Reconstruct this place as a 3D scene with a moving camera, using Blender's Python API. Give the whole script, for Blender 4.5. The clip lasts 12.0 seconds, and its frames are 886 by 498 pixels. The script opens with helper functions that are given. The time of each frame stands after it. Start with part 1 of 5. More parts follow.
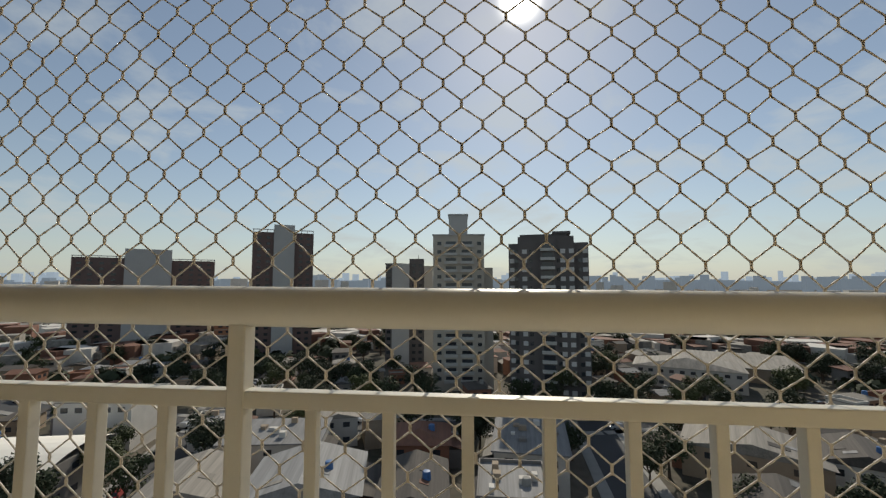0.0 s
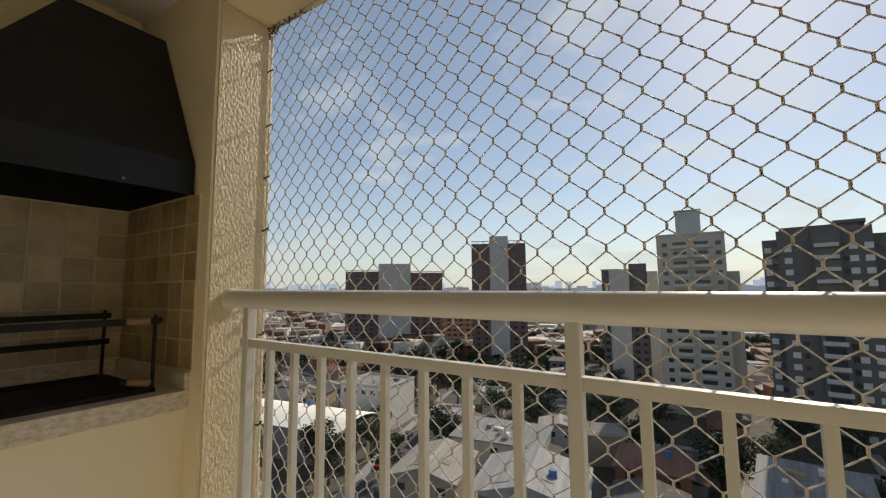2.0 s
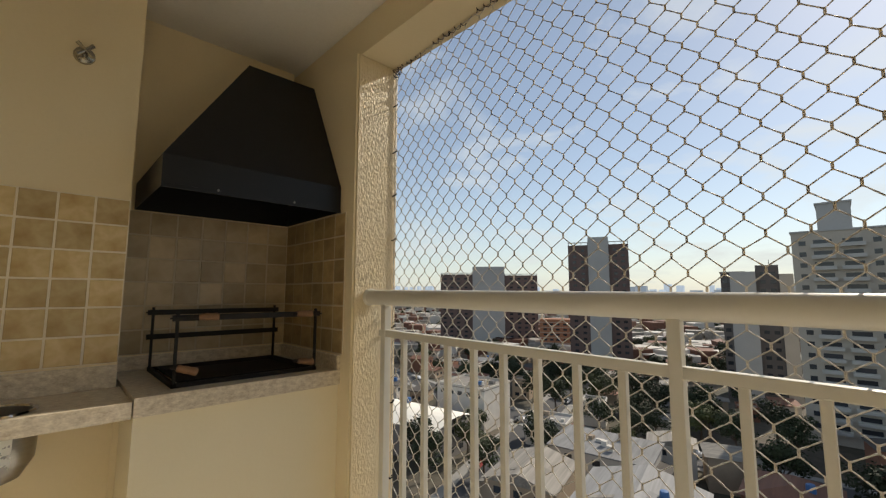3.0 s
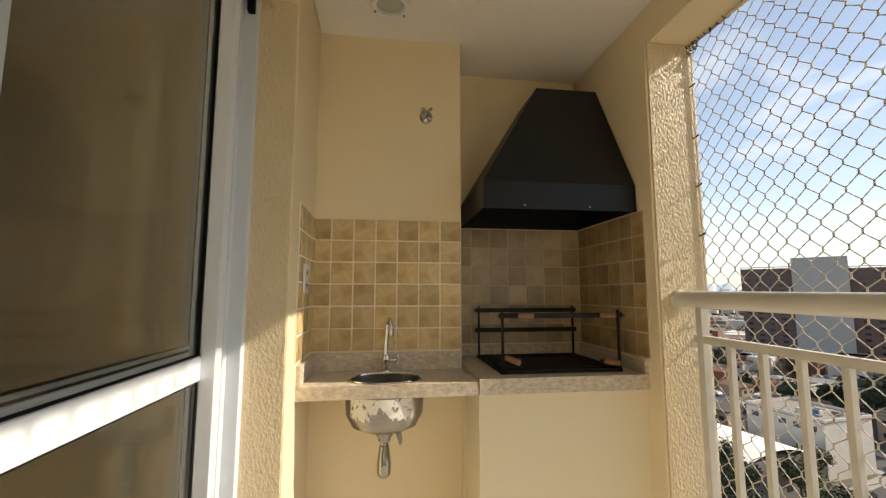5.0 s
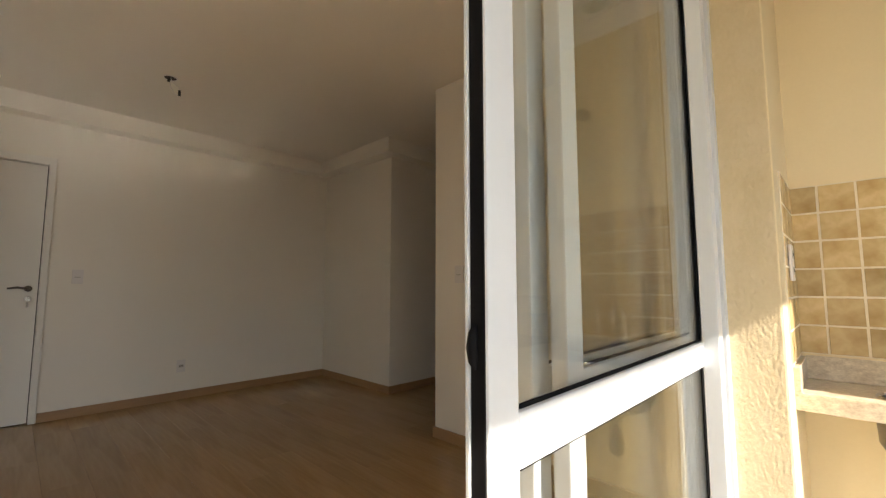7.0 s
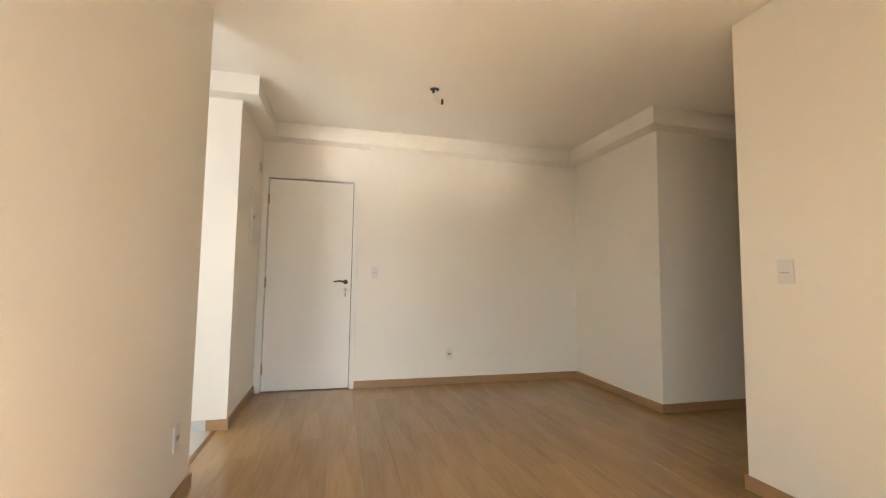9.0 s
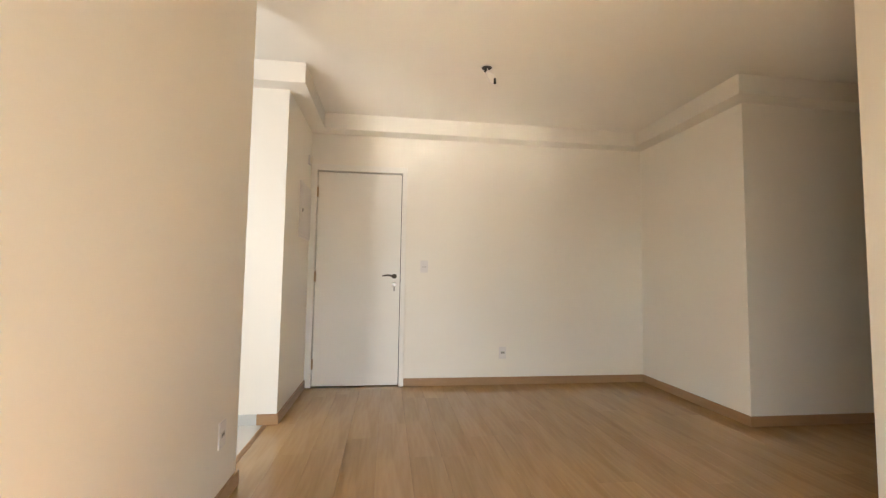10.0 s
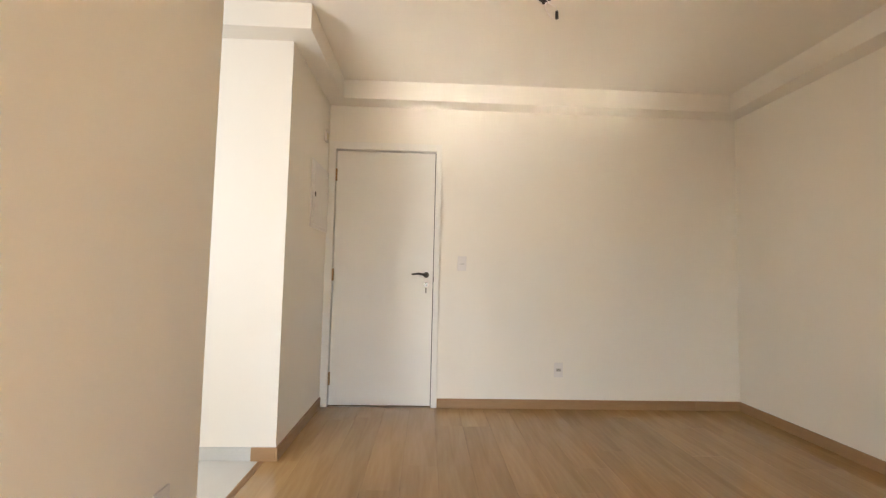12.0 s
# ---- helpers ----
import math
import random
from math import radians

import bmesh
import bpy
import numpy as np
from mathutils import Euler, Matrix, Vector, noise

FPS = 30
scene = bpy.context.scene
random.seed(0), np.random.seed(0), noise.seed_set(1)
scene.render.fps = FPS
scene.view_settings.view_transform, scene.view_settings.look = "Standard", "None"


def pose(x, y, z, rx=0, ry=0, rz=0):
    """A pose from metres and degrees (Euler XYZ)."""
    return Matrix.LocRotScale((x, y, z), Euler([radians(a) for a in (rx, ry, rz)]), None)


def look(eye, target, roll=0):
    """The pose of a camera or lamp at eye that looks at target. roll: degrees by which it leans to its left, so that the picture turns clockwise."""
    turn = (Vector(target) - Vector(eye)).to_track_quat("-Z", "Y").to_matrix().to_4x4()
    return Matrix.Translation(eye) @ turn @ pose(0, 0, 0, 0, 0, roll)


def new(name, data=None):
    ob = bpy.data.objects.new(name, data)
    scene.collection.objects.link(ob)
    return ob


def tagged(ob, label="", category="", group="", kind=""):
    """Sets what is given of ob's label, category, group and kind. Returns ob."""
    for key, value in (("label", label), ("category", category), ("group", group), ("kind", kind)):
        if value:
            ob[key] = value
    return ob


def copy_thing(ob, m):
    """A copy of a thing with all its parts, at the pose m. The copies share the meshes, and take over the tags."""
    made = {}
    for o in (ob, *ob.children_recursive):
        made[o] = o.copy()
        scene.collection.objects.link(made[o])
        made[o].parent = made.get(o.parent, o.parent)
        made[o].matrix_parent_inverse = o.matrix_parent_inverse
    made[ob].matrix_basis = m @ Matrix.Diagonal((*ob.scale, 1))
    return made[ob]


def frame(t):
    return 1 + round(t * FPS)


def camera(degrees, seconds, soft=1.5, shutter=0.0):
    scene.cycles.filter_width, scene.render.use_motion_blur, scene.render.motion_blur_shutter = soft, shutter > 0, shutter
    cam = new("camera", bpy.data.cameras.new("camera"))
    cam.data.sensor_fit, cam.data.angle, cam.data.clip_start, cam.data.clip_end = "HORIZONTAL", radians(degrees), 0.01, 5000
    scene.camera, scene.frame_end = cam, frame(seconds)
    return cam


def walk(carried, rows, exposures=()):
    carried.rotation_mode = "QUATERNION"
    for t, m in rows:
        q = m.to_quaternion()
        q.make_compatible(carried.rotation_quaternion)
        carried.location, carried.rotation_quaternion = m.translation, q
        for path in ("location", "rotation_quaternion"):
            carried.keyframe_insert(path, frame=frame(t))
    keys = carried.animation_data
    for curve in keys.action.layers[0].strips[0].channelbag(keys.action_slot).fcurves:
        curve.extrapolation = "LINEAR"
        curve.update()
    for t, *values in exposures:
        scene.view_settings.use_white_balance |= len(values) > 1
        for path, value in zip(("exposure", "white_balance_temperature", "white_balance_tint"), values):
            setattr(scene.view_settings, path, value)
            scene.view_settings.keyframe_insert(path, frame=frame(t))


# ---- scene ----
PATH = [
    (0, (-0.01, -0.657, 1.116), (-0.171, 1.33, 1.273), -0.1),
    (0.5, (-0.053, -0.696, 1.123), (-0.461, 1.255, 1.285), -0.5),
    (1, (-0.09, -0.74, 1.123), (-0.747, 1.141, 1.299), -0.5),
    (1.5, (-0.127, -0.777, 1.119), (-1.023, 1.001, 1.307), -0.5),
    (2, (-0.151, -0.837, 1.112), (-1.243, 0.826, 1.311), -0.5),
    (2.5, (-0.118, -0.938, 1.104), (-1.396, 0.586, 1.309), -0.3),
    (2.7, (-0.094, -0.982, 1.103), (-1.436, 0.487, 1.311), -0.2),
    (4.3, (-0.04, -1.152, 1.114), (-1.869, -0.371, 1.326), 0.5),
    (4.5, (-0.048, -1.153, 1.113), (-1.927, -0.501, 1.318), 0.1),
    (5, (-0.068, -1.179, 1.112), (-2.038, -0.907, 1.324), 0.0),
    (5.5, (-0.07, -1.227, 1.113), (-2.055, -1.368, 1.319), -0.0),
    (6, (-0.069, -1.29, 1.108), (-1.967, -1.889, 1.311), 0.0),
    (6.5, (-0.029, -1.299, 1.106), (-1.723, -2.346, 1.292), -0.1),
    (7, (-0.01, -1.371, 1.091), (-1.441, -2.757, 1.271), -0.0),
    (7.2, (-0.01, -1.404, 1.094), (-1.308, -2.915, 1.267), 0.1),
    (8.8, (-0.052, -1.699, 1.145), (-0.584, -3.623, 1.278), 1.0),
    (9, (-0.012, -1.734, 1.118), (-0.502, -3.667, 1.262), 0.8),
    (9.5, (-0.013, -1.807, 1.098), (-0.364, -3.771, 1.233), 0.9),
    (10, (-0.03, -1.952, 1.089), (-0.291, -3.93, 1.216), 0.9),
    (10.5, (-0.049, -2.147, 1.088), (-0.252, -4.132, 1.21), 0.8),
    (11, (-0.064, -2.297, 1.119), (-0.222, -4.288, 1.233), 0.9),
    (11.5, (-0.069, -2.459, 1.092), (-0.196, -4.452, 1.207), 1.1),
    (12, (-0.095, -2.671, 1.09), (-0.173, -4.666, 1.207), 1.3),
]
cam = camera(93.8, 12.0, soft=1.3)
EXPOSURES = [(0.0, 0.25, 6600, 7), (1.5, 0.46, 6700, 9), (2.5, 0.68, 6700, 9), (4.5, 1.03, 7050, 12), (5.5, 1.58, 6950, 12), (6.5, 2.08, 6800, 12), (7.2, 2.4, 6750, 13),
             (8.8, 3.8, 6550, 12), (12.0, 3.95, 6500, 13)]
walk(cam, [(t, look(eye, target, roll)) for t, eye, target, roll in PATH], EXPOSURES)

# ---- world, sun, lamps ----
scene.cycles.blur_glossy = 0.0      # the sun mirrored off the floor reaches the far wall unblurred
SUN_AZ, SUN_EL = 6.5, 35.0          # degrees east of +y, degrees above the horizon


def sun_direction():
    a, e = radians(SUN_AZ), radians(SUN_EL)
    return Vector((math.sin(a) * math.cos(e), math.cos(a) * math.cos(e), math.sin(e)))


def build_world():
    world = bpy.data.worlds.new("sky")
    world.use_nodes = True
    scene.world = world
    nt = world.node_tree
    nt.nodes.clear()
    out = nt.nodes.new("ShaderNodeOutputWorld")
    bg = nt.nodes.new("ShaderNodeBackground")
    bg.inputs["Strength"].default_value = 0.074
    sky = nt.nodes.new("ShaderNodeTexSky")
    sky.sky_type = "NISHITA"
    sky.sun_disc = False
    sky.sun_elevation = radians(SUN_EL)
    sky.sun_rotation = radians(SUN_AZ)
    sky.altitude = 750
    sky.air_density, sky.dust_density, sky.ozone_density = 1.0, 0.45, 0.25
    # thin broken cloud, flattened towards the horizon
    geo = nt.nodes.new("ShaderNodeTexCoord")
    sep = nt.nodes.new("ShaderNodeSeparateXYZ")
    nt.links.new(geo.outputs["Generated"], sep.inputs[0])
    add = nt.nodes.new("ShaderNodeMath")
    add.operation = "ADD"
    add.inputs[1].default_value = 0.22
    nt.links.new(sep.outputs["Z"], add.inputs[0])
    flat = nt.nodes.new("ShaderNodeVectorMath")
    flat.operation = "SCALE"
    inv = nt.nodes.new("ShaderNodeMath")
    inv.operation = "DIVIDE"
    inv.inputs[0].default_value = 1.0
    nt.links.new(add.outputs[0], inv.inputs[1])
    nt.links.new(geo.outputs["Generated"], flat.inputs[0])
    nt.links.new(inv.outputs[0], flat.inputs["Scale"])
    noise_a = nt.nodes.new("ShaderNodeTexNoise")
    noise_a.inputs["Scale"].default_value = 1.9
    noise_a.inputs["Detail"].default_value = 9
    noise_a.inputs["Roughness"].default_value = 0.58
    noise_a.inputs["Distortion"].default_value = 0.35
    nt.links.new(flat.outputs[0], noise_a.inputs["Vector"])
    ramp = nt.nodes.new("ShaderNodeValToRGB")
    ramp.color_ramp.elements[0].position, ramp.color_ramp.elements[1].position = 0.51, 0.70
    nt.links.new(noise_a.outputs["Fac"], ramp.inputs[0])
    cloud = nt.nodes.new("ShaderNodeMath")
    cloud.operation = "MULTIPLY"
    cloud.inputs[1].default_value = 0.7
    nt.links.new(ramp.outputs[0], cloud.inputs[0])
    mix = nt.nodes.new("ShaderNodeMix")
    mix.data_type = "RGBA"
    mix.inputs["B"].default_value = (6.7, 7.0, 7.1, 1)
    nt.links.new(cloud.outputs[0], mix.inputs["Factor"])
    nt.links.new(sky.outputs[0], mix.inputs["A"])
    # pale haze, thick at the horizon and thin above
    low = nt.nodes.new("ShaderNodeMath")
    low.operation = "SUBTRACT"
    low.use_clamp = True
    low.inputs[0].default_value = 1.0
    nt.links.new(sep.outputs["Z"], low.inputs[1])
    steep = nt.nodes.new("ShaderNodeMath")
    steep.operation = "POWER"
    steep.inputs[1].default_value = 7.0
    nt.links.new(low.outputs[0], steep.inputs[0])
    share = nt.nodes.new("ShaderNodeMath")
    share.operation = "MULTIPLY_ADD"
    share.inputs[1].default_value, share.inputs[2].default_value = 0.66, 0.17
    nt.links.new(steep.outputs[0], share.inputs[0])
    haze = nt.nodes.new("ShaderNodeMix")
    haze.data_type = "RGBA"
    haze.inputs["B"].default_value = (4.9, 5.3, 5.25, 1)
    nt.links.new(share.outputs[0], haze.inputs["Factor"])
    nt.links.new(mix.outputs["Result"], haze.inputs["A"])
    # the glare of the sun itself in hazy air
    dot = nt.nodes.new("ShaderNodeVectorMath")
    dot.operation = "DOT_PRODUCT"
    norm = nt.nodes.new("ShaderNodeVectorMath")
    norm.operation = "NORMALIZE"
    nt.links.new(geo.outputs["Generated"], norm.inputs[0])
    nt.links.new(norm.outputs[0], dot.inputs[0])
    dot.inputs[1].default_value = sun_direction()
    glare = nt.nodes.new("ShaderNodeMapRange")
    glare.inputs["From Min"].default_value = math.cos(radians(7.5))
    glare.inputs["From Max"].default_value = 1.0
    nt.links.new(dot.outputs["Value"], glare.inputs["Value"])
    power = nt.nodes.new("ShaderNodeMath")
    power.operation = "POWER"
    power.inputs[1].default_value = 22.0
    nt.links.new(glare.outputs[0], power.inputs[0])
    lit = nt.nodes.new("ShaderNodeMix")
    lit.data_type = "RGBA"
    lit.blend_type = "ADD"
    lit.inputs["B"].default_value = (60, 57, 52, 1)
    nt.links.new(power.outputs[0], lit.inputs["Factor"])
    nt.links.new(haze.outputs["Result"], lit.inputs["A"])
    nt.links.new(lit.outputs["Result"], bg.inputs["Color"])
    nt.links.new(bg.outputs[0], out.inputs[0])


build_world()
sun = new("sun", bpy.data.lights.new("sun", "SUN"))
sun.data.energy, sun.data.angle, sun.data.color = 2.8, radians(0.53), (1.0, 0.91, 0.78)
sun.matrix_basis = look(sun_direction() * 60, (0, 0, 0))
# daylight of the kitchen window, round the corner
kitchen_daylight = new("kitchen_daylight", bpy.data.lights.new("kitchen_daylight", "AREA"))
kitchen_daylight.data.shape, kitchen_daylight.data.size, kitchen_daylight.data.size_y = "RECTANGLE", 1.1, 1.1
kitchen_daylight.data.energy, kitchen_daylight.data.color = 4.4, (0.93, 0.97, 1.0)
kitchen_daylight.matrix_basis = look((2.40, -3.15, 1.45), (-0.45, -5.15, 1.28))


# ---- materials ----
def material(name, colour, rough=0.6, metal=0.0, second=None, scale=6.0, fine=90.0, bump=0.0, bump_scale=150.0,
             spread=0.5, per_object=0.0, stretch=(1, 1, 1), coat=0.0, bump_distance=0.01, specular=0.5):
    """Two scales of variation between two colours, a fine relief and, if wanted, a shift from piece to piece."""
    m = bpy.data.materials.new(name)
    m.use_nodes = True
    nt = m.node_tree
    bsdf = nt.nodes["Principled BSDF"]
    bsdf.inputs["Roughness"].default_value = rough
    bsdf.inputs["Metallic"].default_value = metal
    bsdf.inputs["Coat Weight"].default_value = coat
    bsdf.inputs["Specular IOR Level"].default_value = specular
    if second is None:
        second = tuple(c * 0.88 for c in colour)
    coord = nt.nodes.new("ShaderNodeTexCoord")
    mapping = nt.nodes.new("ShaderNodeMapping")
    mapping.inputs["Scale"].default_value = stretch
    nt.links.new(coord.outputs["Object"], mapping.inputs["Vector"])
    big = nt.nodes.new("ShaderNodeTexNoise")
    big.inputs["Scale"].default_value = scale
    big.inputs["Detail"].default_value = 5
    small = nt.nodes.new("ShaderNodeTexNoise")
    small.inputs["Scale"].default_value = fine
    small.inputs["Detail"].default_value = 3
    nt.links.new(mapping.outputs[0], big.inputs["Vector"])
    nt.links.new(mapping.outputs[0], small.inputs["Vector"])
    blend = nt.nodes.new("ShaderNodeMix")
    blend.inputs["Factor"].default_value = 0.35
    nt.links.new(big.outputs["Fac"], blend.inputs["A"])
    nt.links.new(small.outputs["Fac"], blend.inputs["B"])
    rng = nt.nodes.new("ShaderNodeMapRange")
    rng.inputs["From Min"].default_value = 0.5 - spread * 0.4
    rng.inputs["From Max"].default_value = 0.5 + spread * 0.4
    nt.links.new(blend.outputs["Result"], rng.inputs["Value"])
    mix = nt.nodes.new("ShaderNodeMix")
    mix.data_type = "RGBA"
    mix.inputs["A"].default_value = (*colour, 1)
    mix.inputs["B"].default_value = (*second, 1)
    nt.links.new(rng.outputs[0], mix.inputs["Factor"])
    last = mix.outputs["Result"]
    if per_object:
        info = nt.nodes.new("ShaderNodeObjectInfo")
        hsv = nt.nodes.new("ShaderNodeHueSaturation")
        span = nt.nodes.new("ShaderNodeMapRange")
        span.inputs["To Min"].default_value = 1 - per_object
        span.inputs["To Max"].default_value = 1 + per_object
        nt.links.new(info.outputs["Random"], span.inputs["Value"])
        nt.links.new(span.outputs[0], hsv.inputs["Value"])
        nt.links.new(last, hsv.inputs["Color"])
        last = hsv.outputs[0]
    nt.links.new(last, bsdf.inputs["Base Color"])
    if bump:
        relief = nt.nodes.new("ShaderNodeTexNoise")
        relief.inputs["Scale"].default_value = bump_scale
        relief.inputs["Detail"].default_value = 4
        nt.links.new(mapping.outputs[0], relief.inputs["Vector"])
        node = nt.nodes.new("ShaderNodeBump")
        node.inputs["Strength"].default_value = bump
        node.inputs["Distance"].default_value = bump_distance
        nt.links.new(relief.outputs["Fac"], node.inputs["Height"])
        nt.links.new(node.outputs[0], bsdf.inputs["Normal"])
    return m


def glass_material(name, colour=(0.95, 0.96, 0.94)):
    """Thin window glass: mostly lets light straight through, mirrors by Fresnel."""
    m = bpy.data.materials.new(name)
    m.use_nodes = True
    nt = m.node_tree
    nt.nodes.clear()
    out = nt.nodes.new("ShaderNodeOutputMaterial")
    pass_on = nt.nodes.new("ShaderNodeBsdfTransparent")
    pass_on.inputs[0].default_value = (*colour, 1)
    mirror = nt.nodes.new("ShaderNodeBsdfGlossy")
    mirror.inputs["Roughness"].default_value = 0.01
    facing = nt.nodes.new("ShaderNodeLayerWeight")
    facing.inputs["Blend"].default_value = 0.5
    power = nt.nodes.new("ShaderNodeMath")
    power.operation = "POWER"
    power.inputs[1].default_value = 5.0
    fresnel = nt.nodes.new("ShaderNodeMath")
    fresnel.operation = "MULTIPLY_ADD"
    fresnel.inputs[1].default_value, fresnel.inputs[2].default_value = 0.95, 0.045
    nt.links.new(facing.outputs["Facing"], power.inputs[0])
    nt.links.new(power.outputs[0], fresnel.inputs[0])
    mix = nt.nodes.new("ShaderNodeMixShader")
    nt.links.new(fresnel.outputs[0], mix.inputs[0])
    nt.links.new(pass_on.outputs[0], mix.inputs[1])
    nt.links.new(mirror.outputs[0], mix.inputs[2])
    nt.links.new(mix.outputs[0], out.inputs[0])
    return m


CREAM = material("cream_paint", (0.82, 0.70, 0.47), 0.65, second=(0.78, 0.66, 0.435), scale=2.5, bump=0.08, bump_scale=220)
ROUGH = material("rough_plaster", (0.72, 0.60, 0.40), 0.55, second=(0.66, 0.54, 0.33), scale=12, bump=0.7, bump_scale=105,
                 stretch=(1, 1, 0.6), bump_distance=0.008)
ROOM = material("room_paint", (0.85, 0.81, 0.735), 0.5, second=(0.835, 0.795, 0.72), scale=1.5, bump=0.05, bump_scale=260)
CEILING = material("ceiling_paint", (0.83, 0.79, 0.72), 0.75, second=(0.81, 0.77, 0.70), scale=1.2, bump=0.06, bump_scale=200)
BALCONY_CEILING = material("balcony_ceiling_paint", (0.85, 0.81, 0.73), 0.75, scale=1.6, bump=0.06, bump_scale=200)
WHITE_DOOR = material("white_lacquer", (0.83, 0.81, 0.77), 0.38, second=(0.81, 0.79, 0.74), scale=3, bump=0.03, bump_scale=90)
PLANK = material("oak_laminate", (0.47, 0.30, 0.135), 0.2, second=(0.315, 0.185, 0.075), scale=2.1, fine=7, bump=0.03,
                 bump_scale=50, stretch=(6, 0.55, 1), per_object=0.07, spread=0.6, specular=0.65)
SKIRT = material("oak_skirting", (0.38, 0.23, 0.12), 0.42, second=(0.32, 0.19, 0.09), scale=5, fine=40, stretch=(1, 1, 8))
KITCHEN_TILE = material("kitchen_floor_tile", (0.66, 0.65, 0.62), 0.25, second=(0.60, 0.59, 0.56), scale=4)
GREY_SKIRT = material("grey_tile_skirting", (0.60, 0.60, 0.58), 0.35, scale=6)
TILE = material("ochre_glazed_tile", (0.68, 0.535, 0.295), 0.24, second=(0.45, 0.305, 0.125), scale=13, fine=45, spread=0.55,
                per_object=0.22, bump=0.03, bump_scale=40, coat=0.15)
# side tiles: colour darkened for soot and for the shade under the hood
TILE_SIDE = material("smoked_shaded_ochre_tile", (0.46, 0.33, 0.155), 0.3, second=(0.27, 0.18, 0.075), scale=11, fine=40, spread=0.6, per_object=0.25,
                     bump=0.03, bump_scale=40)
# the cream paint again, whitened to stand for skylight on the barbecue base
CREAM_SKYLIT = material("skylit_cream_paint", (0.80, 0.715, 0.52), 0.65, second=(0.77, 0.68, 0.48), scale=2.5, bump=0.08, bump_scale=220)
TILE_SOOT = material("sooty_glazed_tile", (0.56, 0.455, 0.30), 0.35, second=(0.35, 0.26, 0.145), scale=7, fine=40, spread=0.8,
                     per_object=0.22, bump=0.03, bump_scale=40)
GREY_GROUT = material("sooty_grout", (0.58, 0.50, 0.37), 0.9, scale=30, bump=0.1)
GROUT = material("pale_grout", (0.82, 0.73, 0.56), 0.85, scale=30, bump=0.1)
GRANITE = material("pale_granite", (0.74, 0.66, 0.52), 0.3, second=(0.42, 0.34, 0.25), scale=75, fine=260, spread=0.42, stretch=(1, 0.55, 1))
BLACK_STEEL = material("black_painted_steel", (0.008, 0.009, 0.010), 0.42, second=(0.010, 0.011, 0.013), scale=4, bump=0.03, specular=0.28)
IRON = material("black_iron", (0.010, 0.0095, 0.009), 0.62, second=(0.020, 0.016, 0.013), scale=14, specular=0.25)
STEEL = material("brushed_steel", (0.34, 0.325, 0.30), 0.34, 1.0, second=(0.26, 0.25, 0.235), scale=12, stretch=(1, 1, 8))
CHROME = material("chrome", (0.78, 0.77, 0.75), 0.09, 1.0, second=(0.72, 0.71, 0.7), scale=8)
HANDLE_WOOD = material("turned_wood", (0.26, 0.135, 0.06), 0.5, second=(0.15, 0.075, 0.035), scale=25)
PAPER = material("torn_white_sticker", (0.82, 0.80, 0.72), 0.7, second=(0.74, 0.71, 0.62), scale=20)
RAIL_PAINT = material("beige_painted_metal", (0.66, 0.63, 0.555), 0.36, second=(0.62, 0.59, 0.515), scale=5, bump=0.04, bump_scale=300)
ALU = material("white_aluminium", (0.66, 0.70, 0.74), 0.3, second=(0.63, 0.67, 0.71), scale=4, bump=0.015)
RUBBER = material("black_rubber", (0.006, 0.006, 0.007), 0.85, scale=10, specular=0.15)
GLASS = glass_material("window_glass")
PLASTIC = material("white_plastic", (0.77, 0.74, 0.72), 0.3, second=(0.74, 0.71, 0.69), scale=10)
# dark plastic, and the painted shade of gaps and holes
DARK_HOLE = material("dark_plastic_and_shade", (0.03, 0.028, 0.026), 0.6, scale=10)
BRASS = material("brass_strip", (0.42, 0.26, 0.13), 0.4, 0.6, scale=9)
NET_CORD = material("braided_nylon_cord", (0.66, 0.61, 0.54), 0.6, second=(0.52, 0.47, 0.41), scale=25, fine=300, spread=0.8)
NET_KNOT = material("braided_nylon_knot", (0.66, 0.59, 0.49), 0.7, second=(0.54, 0.47, 0.38), scale=60, fine=400, spread=0.8)


def let_light_through(m, share):
    """Thin fibre: part of the light passes through it."""
    nt = m.node_tree
    bsdf = nt.nodes["Principled BSDF"]
    through_fibre = nt.nodes.new("ShaderNodeBsdfTranslucent")
    nt.links.new(bsdf.inputs["Base Color"].links[0].from_socket, through_fibre.inputs["Color"])
    both = nt.nodes.new("ShaderNodeMixShader")
    both.inputs[0].default_value = share
    nt.links.new(bsdf.outputs[0], both.inputs[1])
    nt.links.new(through_fibre.outputs[0], both.inputs[2])
    nt.links.new(both.outputs[0], nt.nodes["Material Output"].inputs[0])


let_light_through(NET_CORD, 0.15)
let_light_through(NET_KNOT, 0.12)
OPAL = material("opal_glass", (0.50, 0.54, 0.45), 0.2, second=(0.42, 0.46, 0.38), scale=6)
PORCELAIN = material("porcelain_floor_tile", (0.76, 0.72, 0.64), 0.15, second=(0.70, 0.66, 0.58), scale=5)


# ---- building blocks ----
def add_box(bm, lo, hi, bevel=0.0):
    lo, hi = Vector(lo), Vector(hi)
    made = bmesh.ops.create_cube(bm, size=1.0)["verts"]
    for v in made:
        v.co = Vector((lo[i] + (v.co[i] + 0.5) * (hi[i] - lo[i]) for i in range(3)))
    if bevel:
        edges = list({e for v in made for e in v.link_edges})
        bmesh.ops.bevel(bm, geom=edges, offset=bevel, segments=2, affect="EDGES", profile=0.6)
    return bm


def box(lo, hi, bevel=0.0):
    return add_box(bmesh.new(), lo, hi, bevel)


